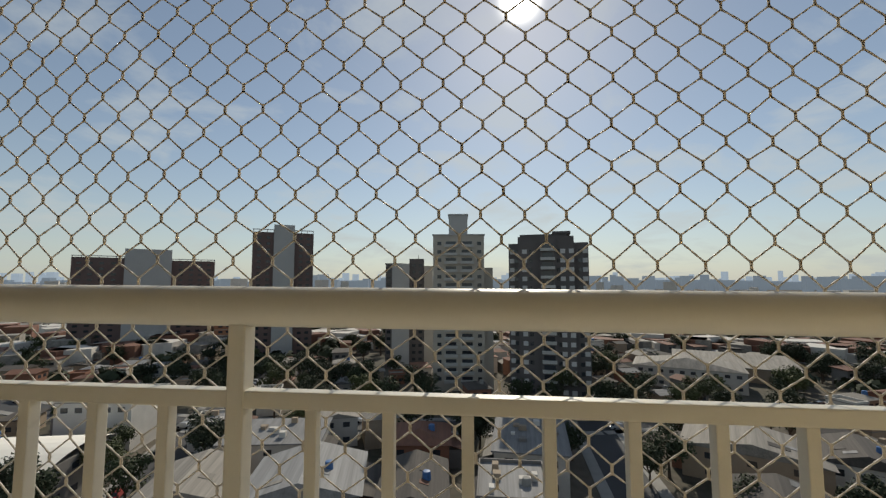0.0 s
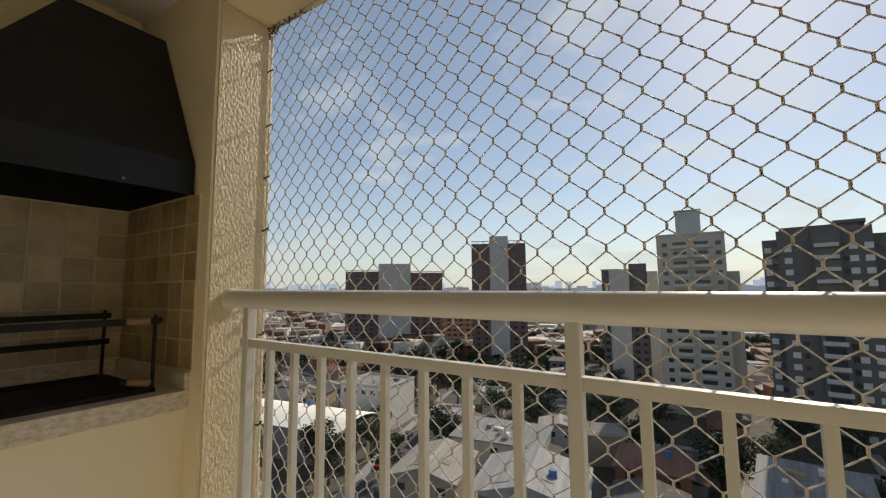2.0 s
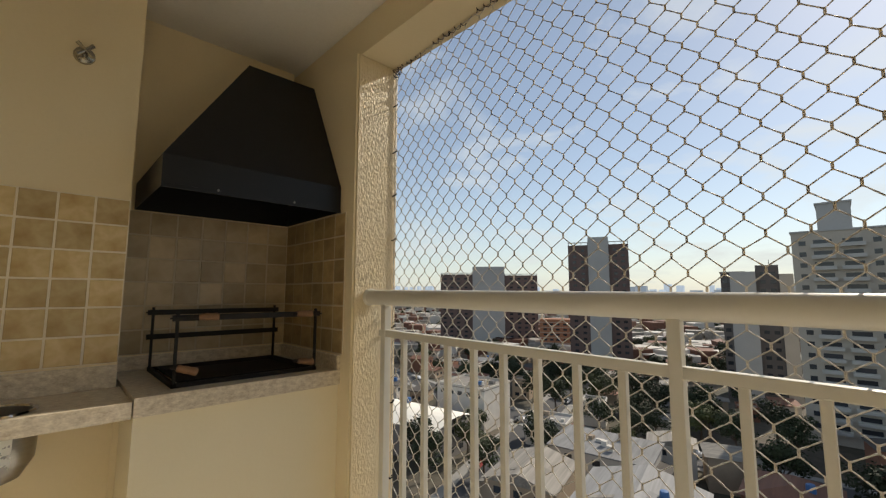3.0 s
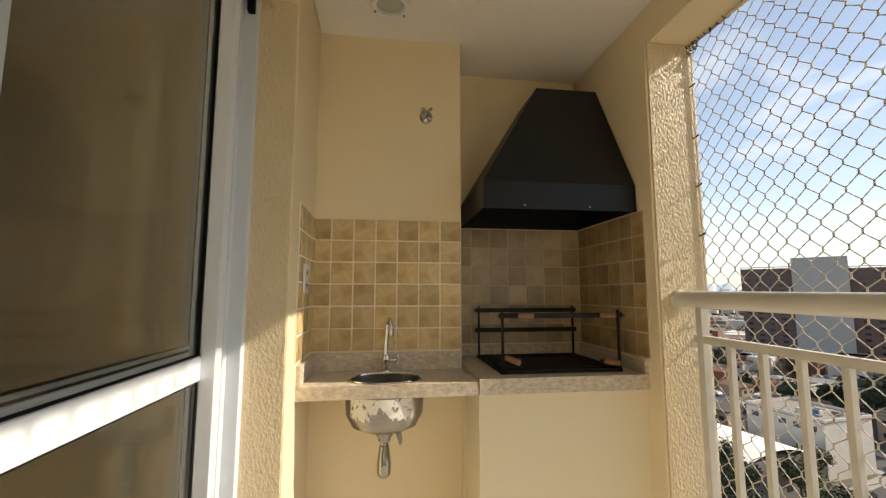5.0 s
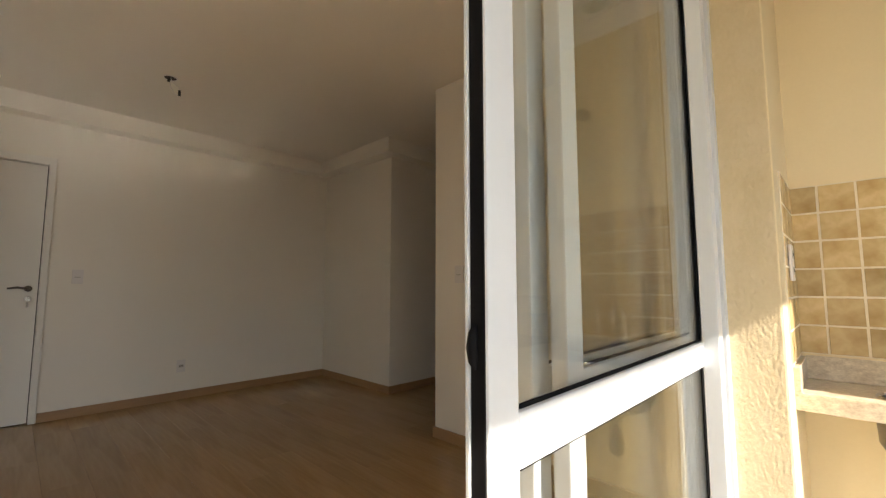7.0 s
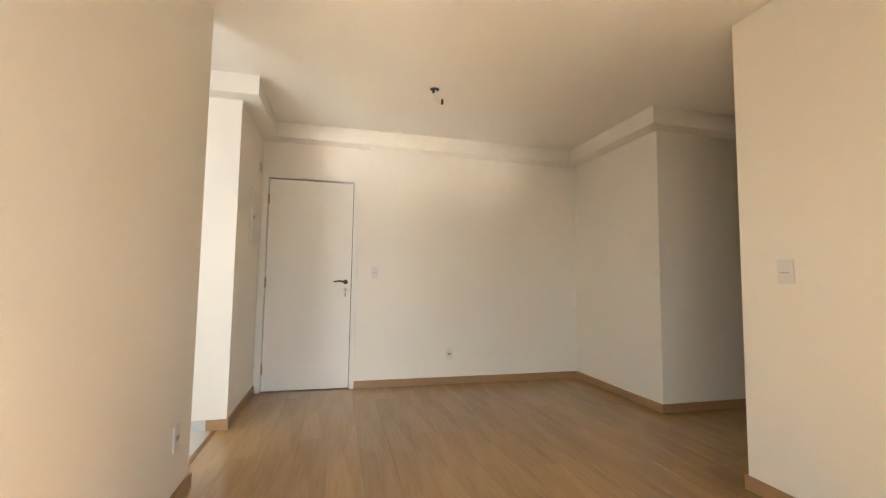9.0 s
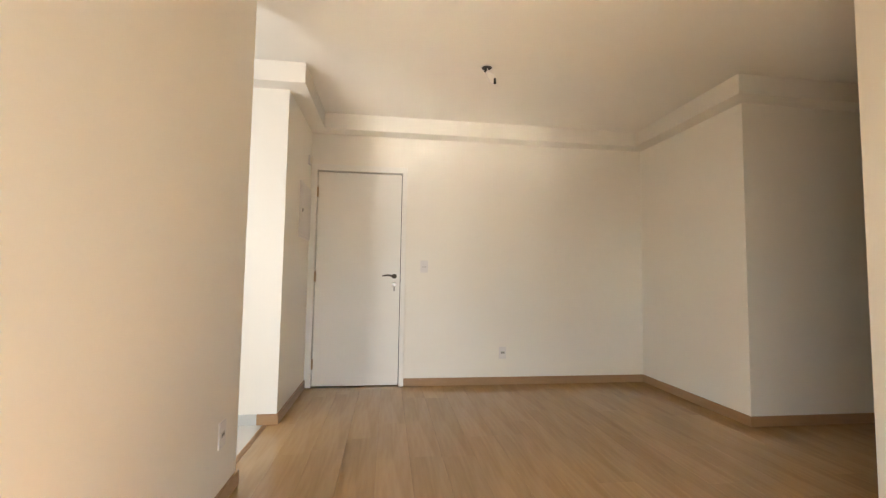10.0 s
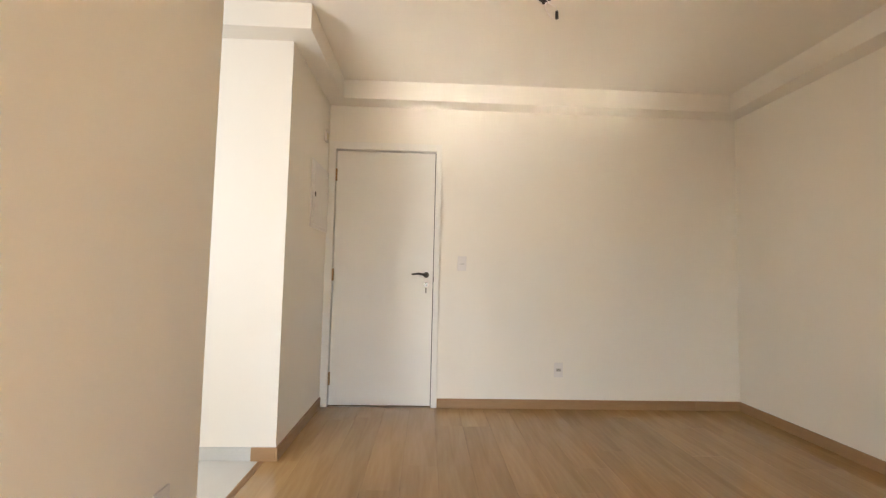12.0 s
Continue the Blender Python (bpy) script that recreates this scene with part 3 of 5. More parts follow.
def build_sink():
    def oval(bm):
        for v in bm.verts:
            v.co.x = -1.812 + 0.74 * (v.co.x + 1.812)
        return bm
    base = thing("sink_bowl", (-1.812, -1.175, 0.56), "oval brushed steel sink bowl with a torn white sticker", "sink")
    prof = [(0.020, 0.575), (0.080, 0.572), (0.128, 0.592), (0.154, 0.640), (0.158, 0.719), (0.149, 0.719), (0.146, 0.76), (0.145, 0.7735), (0.149, 0.7745),
            (0.142, 0.772), (0.141, 0.72), (0.136, 0.65), (0.105, 0.602), (0.06, 0.586), (0.0, 0.584)]
    part("bowl", oval(lathe(prof, (-1.812, -1.175, 0), "z", 48)), STEEL, base, "", True)
    part("rim", oval(lathe([(0.141, 0.7725), (0.144, 0.7775), (0.150, 0.7785), (0.1545, 0.7735)], (-1.812, -1.175, 0), "z", 48)), CHROME, base, "bright rolled steel rim", True)
    # the sticker with its torn lower edge, wrapped round the bowl
    bm = bmesh.new()
    na, nz, r = 110, 34, 0.1578
    corners = {}

    def corner(i, j):
        if (i, j) not in corners:
            a, z = radians(-56 + 98 * i / na), 0.622 + 0.094 * j / nz
            rr = r - 0.011 * max(0.0, (0.652 - z) / 0.04) ** 1.5
            corners[i, j] = bm.verts.new((-1.812 + rr * math.cos(a), -1.175 + rr * math.sin(a), z))
        return corners[i, j]
    for i in range(na):
        u = i / na
        edge = 0.14 + 0.20 * abs(noise.noise((u * 9, 3.1, 0))) + 0.16 * noise.noise((u * 30, 7.7, 0)) + 0.42 * math.exp(-((u - 0.50) / 0.10) ** 2)
        for j in range(nz):
            v = j / nz
            tear = noise.noise((u * 15, v * 5 + 2.0, 4.4)) + 0.45 * noise.noise((u * 48, v * 15, 1.2))
            if v > edge + 0.06 * noise.noise((u * 70, v * 20, 9)) and tear < 0.40:
                bm.faces.new((corner(i, j), corner(i + 1, j), corner(i + 1, j + 1), corner(i, j + 1)))
    part("sticker", oval(bm), PAPER, base, "torn white paper sticker")
    part("drain", lathe([(0.0, 0.53), (0.024, 0.53), (0.026, 0.548), (0.034, 0.552), (0.036, 0.572), (0.0, 0.574)], (-1.812, -1.175, 0), "z"), STEEL, base, "", True)
    part("overflow", tube([(-1.805, -1.130, 0.575), (-1.79, -1.118, 0.560), (-1.785, -1.112, 0.535), (-1.79, -1.112, 0.520)], [0.010, 0.011, 0.008, 0.005], 8), STEEL, base, "", True)
    part("siphon", lathe([(0.0, 0.392), (0.018, 0.393), (0.026, 0.402), (0.0275, 0.415), (0.0275, 0.440), (0.0285, 0.441), (0.0285, 0.446), (0.027, 0.448), (0.025, 0.47),
                          (0.019, 0.505), (0.018, 0.512), (0.0145, 0.513), (0.0145, 0.535), (0.0, 0.536)], (-1.812, -1.175, 0), "z", 28), DULL_CHROME, base, "dull chrome bottle trap", True)


build_sink()


def build_faucet():
    base = thing("faucet", (-1.965, -1.172, 0.772), "chrome gooseneck faucet with a cross handle", "faucet")
    x, y = -1.965, -1.172
    part("foot", tube([(x, y, 0.772), (x, y, 0.779), (x, y, 0.784), (x, y, 0.806), (x, y, 0.812), (x, y, 0.838), (x, y, 0.848)],
                      [0.023, 0.022, 0.013, 0.013, 0.0175, 0.0175, 0.012], 20), CHROME, base, "", True)
    pts = [(x, y, 0.84), (x + 0.001, y - 0.001, 0.885), (x + 0.004, y + 0.002, 0.93), (x + 0.007, y + 0.004, 0.955)]
    for k in range(9):
        a = radians(180 - 23 * k)
        pts.append((x + 0.046 + 0.038 * math.cos(a), y + 0.004 + 0.002 * k, 0.968 + 0.038 * math.sin(a)))
    part("spout", tube(pts, [0.0115, 0.011, 0.0105, 0.010] + [0.0095] * 9, 14), CHROME, base, "", True)
    part("nozzle", tube([pts[-1], (pts[-1][0], pts[-1][1], pts[-1][2] - 0.028)], 0.011, 12), CHROME, base, "", True)
    valve = part("valve", tube([(x, y, 0.818), (x + 0.01, y + 0.03, 0.822), (x + 0.014, y + 0.045, 0.824)], [0.009, 0.008, 0.010], 10), CHROME, base, "", True)
    for k in range(4):
        a = k * math.pi / 2 + 0.5
        part("handle_arm", tube([(x + 0.014, y + 0.048, 0.824), (x + 0.014 + 0.022 * math.cos(a), y + 0.052, 0.824 + 0.022 * math.sin(a))], [0.0035, 0.005], 8), CHROME, valve, "", True)


build_faucet()


def build_stop_valve():
    base = thing("wall_valve", (-2.01, -0.995, 1.971), "chrome wall stop valve with a cross handle", "valve")
    y, z = -0.995, 1.966
    part("rosette", lathe([(0.0, 0.018), (0.018, 0.018), (0.030, 0.010), (0.032, 0.002), (0.032, 0.0)], (-2.01, y, z), "x"), DULL_CHROME, base, "", True)
    stem = part("stem", tube([(-1.995, y, z), (-1.962, y, z)], 0.011, 12), DULL_CHROME, base, "", True)
    for k in range(4):
        a = k * math.pi / 2 + 0.75
        part("handle_arm", tube([(-1.958, y, z), (-1.956, y + 0.032 * math.sin(a), z + 0.032 * math.cos(a))], [0.0055, 0.0075], 8), DULL_CHROME, stem, "", True)


build_stop_valve()


def build_hood():
    base = thing("barbecue_hood", (-2.02, -0.43, 1.475), "black painted sheet steel barbecue hood", "hood")
    xb, xf, yl, yr = -2.30, -1.73, -0.778, -0.092
    z0, z1, z2 = 1.470, 1.585, 2.172
    bm = bmesh.new()
    pts = [(xf, yl, z0), (xf, yr, z0), (xf, yl, z1), (xf, yr, z1), (xb, yl, z0), (xb, yr, z0), (xb, yl, z1), (xb, yr, z1),
           (-2.035, -0.418, z2), (-2.035, yr, z2), (xb, -0.418, z2), (xb, yr, z2)]
    add_hull(bm, pts, [(0, 1, 3, 2), (0, 2, 6, 4), (1, 5, 7, 3), (4, 6, 7, 5), (2, 3, 9, 8), (2, 8, 10, 6), (3, 7, 11, 9), (8, 9, 11, 10), (6, 10, 11, 7)])
    body = part("canopy", bm, BLACK_STEEL, base)
    mod = body.modifiers.new("thickness", "SOLIDIFY")
    mod.thickness, mod.offset = 0.003, -1
    part("lip", box((xf - 0.001, yl, z0 - 0.003), (xf + 0.004, yr, z0 + 0.012), 0.001), BLACK_STEEL, base)
    for y in (-0.60, -0.31):
        part("rivet", lathe([(0.0, 0.004), (0.004, 0.003), (0.005, 0.0)], (xf + 0.004, y, z0 + 0.012), "x", 10), STEEL, base, "small steel rivet", True)


build_hood()


def turned_handle(bm, a, b, r):
    a, b = Vector(a), Vector(b)
    n = 9
    pts = [a.lerp(b, k / (n - 1)) for k in range(n)]
    add_tube(bm, pts, [r * s for s in (0.75, 0.95, 0.82, 1.0, 1.0, 0.9, 1.0, 1.08, 0.8)], 12)
    return bm


def build_grill():
    base = thing("grill_rack", (-2.0, -0.42, 0.783), "black iron skewer rack with turned wooden handles", "grill rack")
    x0, x1, y0, y1, z = -2.225, -1.775, -0.690, -0.170, 0.79
    bars = [((x0, y0, z), (x0, y1, z)), ((x1, y0, z), (x1, y1, z)), ((x0, y0, z), (x1, y0, z)), ((x0, y1, z), (x1, y1, z))]
    for a, b in bars:
        lo = [min(p, q) - 0.008 for p, q in zip(a, b)]
        hi = [max(p, q) + 0.008 for p, q in zip(a, b)]
        part("base_bar", box(lo, hi, 0.001), IRON, base)
    bm = bmesh.new()
    a, b = (x0 + 0.030, y0 + 0.030), (x1 - 0.030, y1 - 0.030)
    add_hull(bm, [(a[0], a[1], 0.784), (b[0], a[1], 0.784), (b[0], b[1], 0.784), (a[0], b[1], 0.784),
                  (a[0] - 0.012, a[1] - 0.012, 0.800), (b[0] + 0.012, a[1] - 0.012, 0.800), (b[0] + 0.012, b[1] + 0.012, 0.800), (a[0] - 0.012, b[1] + 0.012, 0.800)],
             [(0, 1, 2, 3), (0, 4, 5, 1), (1, 5, 6, 2), (2, 6, 7, 3), (3, 7, 4, 0)])
    tray = part("coal_tray", bm, IRON, base, "shallow black coal tray")
    sheet = tray.modifiers.new("thickness", "SOLIDIFY")
    sheet.thickness = 0.0015
    for x, y, h in ((x0, y0, 1.05), (x0, y1, 1.05), (x1, y0, 1.045), (x1, y1, 1.045)):
        part("upright", box((x - 0.005, y - 0.005, z), (x + 0.005, y + 0.005, h), 0.001), IRON, base)
        part("peg", tube([(x + (0.012 if x > -2 else -0.012), y - 0.025, h - 0.022), (x + (0.012 if x > -2 else -0.012), y + 0.025, h - 0.022)], 0.003, 6), IRON, base)
    for zz in (1.028, 0.925):
        part("back_bar", box((x0 - 0.004, y0 - 0.02, zz - 0.011), (x0 + 0.004, y1 + 0.02, zz + 0.011), 0.001), IRON, base)
    part("front_bar", box((x1 - 0.004, y0 - 0.015, 1.012), (x1 + 0.004, y1 + 0.02, 1.034), 0.001), IRON, base)
    for y, zz, slope in ((-0.60, 1.026, 0.0), (-0.235, 1.026, 0.0), (-0.66, 0.842, 0.02), (-0.225, 0.826, 0.01)):
        bm = turned_handle(bmesh.new(), (x1 + 0.022, y - 0.028, zz + slope * 0.6), (x1 + 0.036, y + 0.034, zz - slope * 0.4), 0.0140)
        part("wooden_handle", bm, HANDLE_WOOD, base, "turned brown wooden handle", True)
        part("ferrule", tube([(x1 + 0.016, y - 0.045, zz + slope * 0.7), (x1 + 0.022, y - 0.028, zz + slope * 0.6)], 0.006, 8), IRON, base, "", True)


build_grill()


def build_ceiling_light():
    x, y, z = -1.743, -1.175, BALC_H
    base = thing("ceiling_light", (x, y, z), "round ceiling light with a white ring and pale green opal glass", "ceiling light")
    part("ring", lathe([(0.086, 0.0), (0.089, -0.010), (0.086, -0.022), (0.078, -0.030), (0.066, -0.031), (0.061, -0.026), (0.060, -0.010)], (x, y, z), "z", 40), PLASTIC, base, "", True)
    part("diffuser", lathe([(0.0, -0.020), (0.03, -0.019), (0.05, -0.015), (0.061, -0.010)], (x, y, z), "z", 40), OPAL, base, "pale green opal glass", True)
    for a in (0.1, 2.2, 4.3):
        part("screw", lathe([(0.0, -0.038), (0.005, -0.037), (0.006, -0.030)], (x + 0.072 * math.cos(a), y + 0.072 * math.sin(a), z), "z", 8), STEEL, base, "", True)


build_ceiling_light()


# grey that paints the shade of socket wells and rocker keys
RECESS_SHADE = material("recess_shade_grey", (0.50, 0.48, 0.44), 0.5, scale=30)


def wall_plate(name, at, facing, label, style, w=0.075, h=0.12):
    """A switch or socket plate on a wall; facing is the way that its front looks."""
    base = thing(name, at, label, "switch" if "switch" in name else "socket")
    turn = {"+y": pose(*at), "-x": pose(*at, 0, 0, 90), "+x": pose(*at, 0, 0, -90)}[facing]

    def fitted(bm):
        bmesh.ops.transform(bm, matrix=turn, verts=bm.verts)
        return bm
    part("plate", fitted(box((-w / 2, 0.0005, -h / 2), (w / 2, 0.009, h / 2), 0.003)), PLASTIC, base)
    if style == "rocker":
        part("rocker", fitted(box((-w * 0.30, 0.009, -h * 0.17), (w * 0.30, 0.0125, h * 0.17), 0.0015)), PLASTIC, base)
        # grey strip for the shading across the middle of the key
        part("seam", fitted(box((-w * 0.27, 0.0125, -0.007), (w * 0.27, 0.0131, -0.001))), RECESS_SHADE, base)
    else:
        for dz in ((0.0,) if style == "single" else (0.026, -0.026)):
            # raised block; its grey stands for the shade of a recess
            well = part("well", fitted(box((-0.021, 0.009, dz - 0.013), (0.021, 0.0105, dz + 0.013), 0.0007)), RECESS_SHADE, base)
            for dx in (-0.011, 0, 0.011):
                # dark discs painted for the shade inside the pin holes
                bm = lathe([(0.0, 0.0006), (0.0042, 0.0005), (0.0042, 0.0)], (dx, 0.0105, dz + (0.003 if dx == 0 else 0)), "y", 8)
                part("pin_hole", fitted(bm), DARK_HOLE, well)
    return base


wall_plate("wall_socket", (-1.78, -1.499, 1.168), "+y", "white double socket on the tiled return wall", "double", 0.075, 0.118)
wall_plate("light_switch", (-0.389, -6.105, 1.174), "+y", "white light switch beside the entrance door", "rocker", 0.074, 0.12)
wall_plate("wall_socket", (-1.203, -6.105, 0.316), "+y", "white socket low on the off-white wall", "single", 0.074, 0.118)
wall_plate("light_switch", (-2.22, -3.346, 1.178), "+x", "white light switch on the partition wall", "rocker", 0.082, 0.125)
wall_plate("wall_socket", (-2.22, -2.93, 0.371), "+x", "white double socket low on the partition wall", "double", 0.08, 0.125)
wall_plate("wall_socket", (0.72, -4.045, 0.336), "-x", "white socket low on the living room wall", "single", 0.075, 0.12)


# ---- sliding door ----
def build_sliding_door():
    frame_ob = thing("door_1", (0, -1.69, 0), "white aluminium sliding balcony door, pushed open", "sliding door", kind="structure")
    H = 2.165
    part("jamb", box((-1.536, -1.80, -0.03), (-1.500, -1.636, H), 0.002), ALU, frame_ob)
    part("jamb_lip", box((-1.500, -1.80, -0.03), (-1.470, -1.678, H), 0.002), ALU, frame_ob)
    part("stop_profile", box((-1.235, -1.660, 0.0), (-1.193, -1.597, 2.14), 0.002), ALU, frame_ob)
    part("head_track", box((-1.5, -1.80, 2.14), (0.73, -1.60, H), 0.002), ALU, frame_ob)
    part("sill_track", box((-1.536, -1.80, -0.03), (0.73, -1.60, 0.006), 0.002), ALU, frame_ob)
    part("far_jamb", box((0.700, -1.80, -0.03), (0.735, -1.60, H), 0.002), ALU, frame_ob)
    part("black_stopper", box((-1.499, -1.665, 2.08), (-1.475, -1.642, 2.137), 0.003), RUBBER, frame_ob)

    def leaf(x0, x1, y, label, d=0.030):
        ob = thing("sliding_leaf", (0.5 * (x0 + x1), y, 0.006), label, "sliding door", "leaves of the balcony door")
        s = 0.053
        part("stile", box((x0, y - d / 2, 0.008), (x0 + s, y + d / 2, 2.138), 0.003), ALU, ob)
        part("stile", box((x1 - s, y - d / 2, 0.008), (x1, y + d / 2, 2.138), 0.003), ALU, ob)
        part("bottom_rail", box((x0 + s, y - d / 2, 0.008), (x1 - s, y + d / 2, 0.09), 0.003), ALU, ob)
        part("top_rail", box((x0 + s, y - d / 2, 2.085), (x1 - s, y + d / 2, 2.138), 0.003), ALU, ob)
        part("transom", box((x0 + s, y - d / 2, 0.897), (x1 - s, y + d / 2, 0.957), 0.003), ALU, ob)
        for z0, z1 in ((0.09, 0.897), (0.957, 2.085)):
            pane = part("pane", box((x0 + s, y - 0.003, z0), (x1 - s, y + 0.003, z1)), GLASS, ob, "clear glass pane")
            pane.visible_shadow = False
            g = 0.005
            bm = bmesh.new()
            yf = y + 0.006
            add_box(bm, (x0 + s, y + 0.003, z0), (x0 + s + g, yf, z1))
            add_box(bm, (x1 - s - g, y + 0.003, z0), (x1 - s, yf, z1))
            add_box(bm, (x0 + s + g, y + 0.003, z0), (x1 - s - g, yf, z0 + g))
            add_box(bm, (x0 + s + g, y + 0.003, z1 - g), (x1 - s - g, yf, z1))
            part("gasket", bm, RUBBER, ob, "black rubber glazing gasket")
        return ob
    first = leaf(-1.246, -0.342, -1.642, "white aluminium sliding door leaf with two glass panes", 0.024)
    part("edge_brush", box((-0.342, -1.6505, 0.01), (-0.3395, -1.6335, 2.136)), RUBBER, first, "black rubber edge seal")
    part("edge_lip", box((-0.342, -1.6565, 0.01), (-0.337, -1.6515, 2.136), 0.001), ALU, first)
    part("latch", tube([(-0.338, -1.644, 1.008), (-0.335, -1.644, 1.016), (-0.333, -1.644, 1.030), (-0.335, -1.644, 1.044), (-0.338, -1.644, 1.052)], [0.002, 0.005, 0.006, 0.005, 0.002], 10), RUBBER, first, "small black finger pull", True)
    leaf(-1.46, -0.600, -1.757, "white aluminium sliding door leaf in the inner track")
    leaf(-1.47, -0.615, -1.702, "white aluminium sliding door leaf behind the first")


build_sliding_door()


# ---- entrance door ----
DARK_BRONZE = material("dark_bronze", (0.11, 0.095, 0.085), 0.3, 1.0, second=(0.07, 0.06, 0.05), scale=20)


def build_entrance():
    frame_ob = thing("door_2", (0.26, -6.12, 0), "closed white lacquered entrance door in a white frame", "door", kind="structure")
    for x0, x1 in ((-0.202, -0.157), (0.677, 0.733)):
        part("casing", box((x0, -6.16, 0.0), (x1, -6.089, 2.165), 0.003), WHITE_DOOR, frame_ob)
    part("casing", box((-0.157, -6.16, 2.104), (0.677, -6.089, 2.165), 0.003), WHITE_DOOR, frame_ob)
    part("leaf", box((-0.1505, -6.157, 0.008), (0.6705, -6.124, 2.0965), 0.001), WHITE_DOOR, frame_ob)
    # dark sheet behind the leaf, coloured as the shade in the door gap
    part("rebate_shadow_seal", box((-0.157, -6.165, 0.0), (0.677, -6.158, 2.104)), DARK_HOLE, frame_ob)
    for z in (0.22, 1.06, 1.89):
        part("hinge", tube([(0.672, -6.112, z - 0.05), (0.672, -6.112, z + 0.05)], 0.009, 10), BRASS, frame_ob, "", True)
    x, z = -0.095, 1.073
    rose = part("handle", lathe([(0.0, 0.012), (0.018, 0.012), (0.024, 0.006), (0.024, 0.0)], (x, -6.120, z), "y"), DARK_BRONZE, frame_ob, "dark metal lever handle", True)
    part("lever", tube([(x, -6.110, z), (x, -6.075, z), (x + 0.012, -6.068, z + 0.001), (x + 0.06, -6.066, z + 0.010), (x + 0.118, -6.070, z + 0.002)], [0.009, 0.009, 0.010, 0.009, 0.007], 10), DARK_BRONZE, rose, "", True)
    lock = part("lock", lathe([(0.0, 0.010), (0.018, 0.010), (0.022, 0.005), (0.022, 0.0)], (x, -6.120, 0.992), "y"), CHROME, frame_ob, "round lock rosette with key", True)
    part("key", box((x - 0.0015, -6.112, 0.986), (x + 0.0015, -6.088, 0.998), 0.0005), STEEL, lock)
    part("key_bow", lathe([(0.004, 0.001), (0.012, 0.001), (0.012, -0.001), (0.004, -0.001)], (x, -6.080, 0.978), "x", 16), STEEL, lock, "", True)
    part("hanging_key", box((x - 0.006, -6.084, 0.925), (x + 0.006, -6.081, 0.968), 0.001), STEEL, lock)
    part("door_stop_pin", box((-0.160, -6.09, 1.02), (-0.156, -6.086, 1.06)), STEEL, frame_ob)


build_entrance()


def build_breaker_panel():
    base = thing("breaker_panel", (0.74, -5.85, 1.40), "white flush electrical distribution panel with a door", "electrical panel")
    part("frame", box((0.729, -6.088, 1.400), (0.74, -5.625, 1.895), 0.003), PLASTIC, base)
    door = part("cover", box((0.722, -6.062, 1.425), (0.729, -5.652, 1.870), 0.003), PLASTIC, base)
    part("latch", box((0.717, -5.69, 1.625), (0.722, -5.675, 1.66), 0.002), DARK_HOLE, door)
    bell = thing("doorbell_chime", (0.74, -5.97, 2.15), "small white doorbell box high on the wall", "doorbell")
    part("case", box((0.722, -6.005, 2.12), (0.74, -5.945, 2.21), 0.004), PLASTIC, bell)
    part("grille", box((0.7205, -5.995, 2.14), (0.722, -5.955, 2.19), 0.0005), GROUT, bell)


build_breaker_panel()


def build_bare_lamp():
    base = thing("bare_lamp_point", (-0.718, -4.859, ROOM_H), "open ceiling lamp point with bare wires and a socket", "lamp point")
    x, y, z = -0.718, -4.859, ROOM_H
    # flat dark disc painted for the shade inside the open box
    part("box_hole", lathe([(0.0, -0.003), (0.038, -0.003), (0.040, -0.0005)], (x, y, z), "z"), DARK_HOLE, base, "dark disc painting the shade of an open ceiling box")
    part("rim", lathe([(0.038, -0.001), (0.041, -0.007), (0.047, -0.007), (0.049, -0.001)], (x, y, z), "z"), PLASTIC, base, "", True)
    part("wire", tube([(x, y, z - 0.003), (x - 0.012, y + 0.01, z - 0.03), (x - 0.03, y + 0.012, z - 0.05), (x - 0.055, y + 0.01, z - 0.055), (x - 0.06, y + 0.01, z - 0.085)], 0.003, 6), PLASTIC, base, "", True)
    part("wire", tube([(x + 0.01, y, z - 0.003), (x - 0.005, y - 0.01, z - 0.06), (x - 0.03, y - 0.005, z - 0.11), (x - 0.055, y, z - 0.12)], 0.003, 6), PLASTIC, base, "", True)
    part("connector", tube([(x - 0.060, y + 0.01, z - 0.082), (x - 0.061, y + 0.008, z - 0.122)], [0.008, 0.010], 8), DARK_HOLE, base, "", True)
    part("clip", tube([(x + 0.005, y, z - 0.003), (x + 0.012, y, z - 0.034)], 0.009, 8), DARK_HOLE, base, "", True)


build_bare_lamp()

for ob in [o for o in scene.objects if o.parent is None and o.name.split(".")[0] in ("sink_counter", "barbecue_counter", "sink_bowl", "faucet", "grill_rack")]:
    ob.location += Vector((-0.008, 0, -0.006))


# ---- the city below ----
STREET = -36.0
GROUND = material("city_ground", (0.13, 0.105, 0.08), 0.95, second=(0.045, 0.045, 0.028), scale=0.035, fine=0.5, spread=0.4)
ASPHALT = material("asphalt", (0.062, 0.062, 0.065), 0.85, second=(0.05, 0.05, 0.052), scale=0.2, fine=3)
PAVING = material("concrete_paving", (0.30, 0.29, 0.27), 0.85, second=(0.24, 0.23, 0.21), scale=0.4, fine=4)
LEAF_DARK = material("dark_foliage", (0.036, 0.048, 0.017), 0.85, second=(0.020, 0.029, 0.011), scale=0.5, fine=4, per_object=0.25)
LEAF_LIGHT = material("light_foliage", (0.075, 0.085, 0.024), 0.8, second=(0.04, 0.05, 0.016), scale=0.5, fine=4, per_object=0.25)
BARK = material("bark", (0.12, 0.085, 0.06), 0.9, second=(0.08, 0.06, 0.045), scale=2, fine=20)
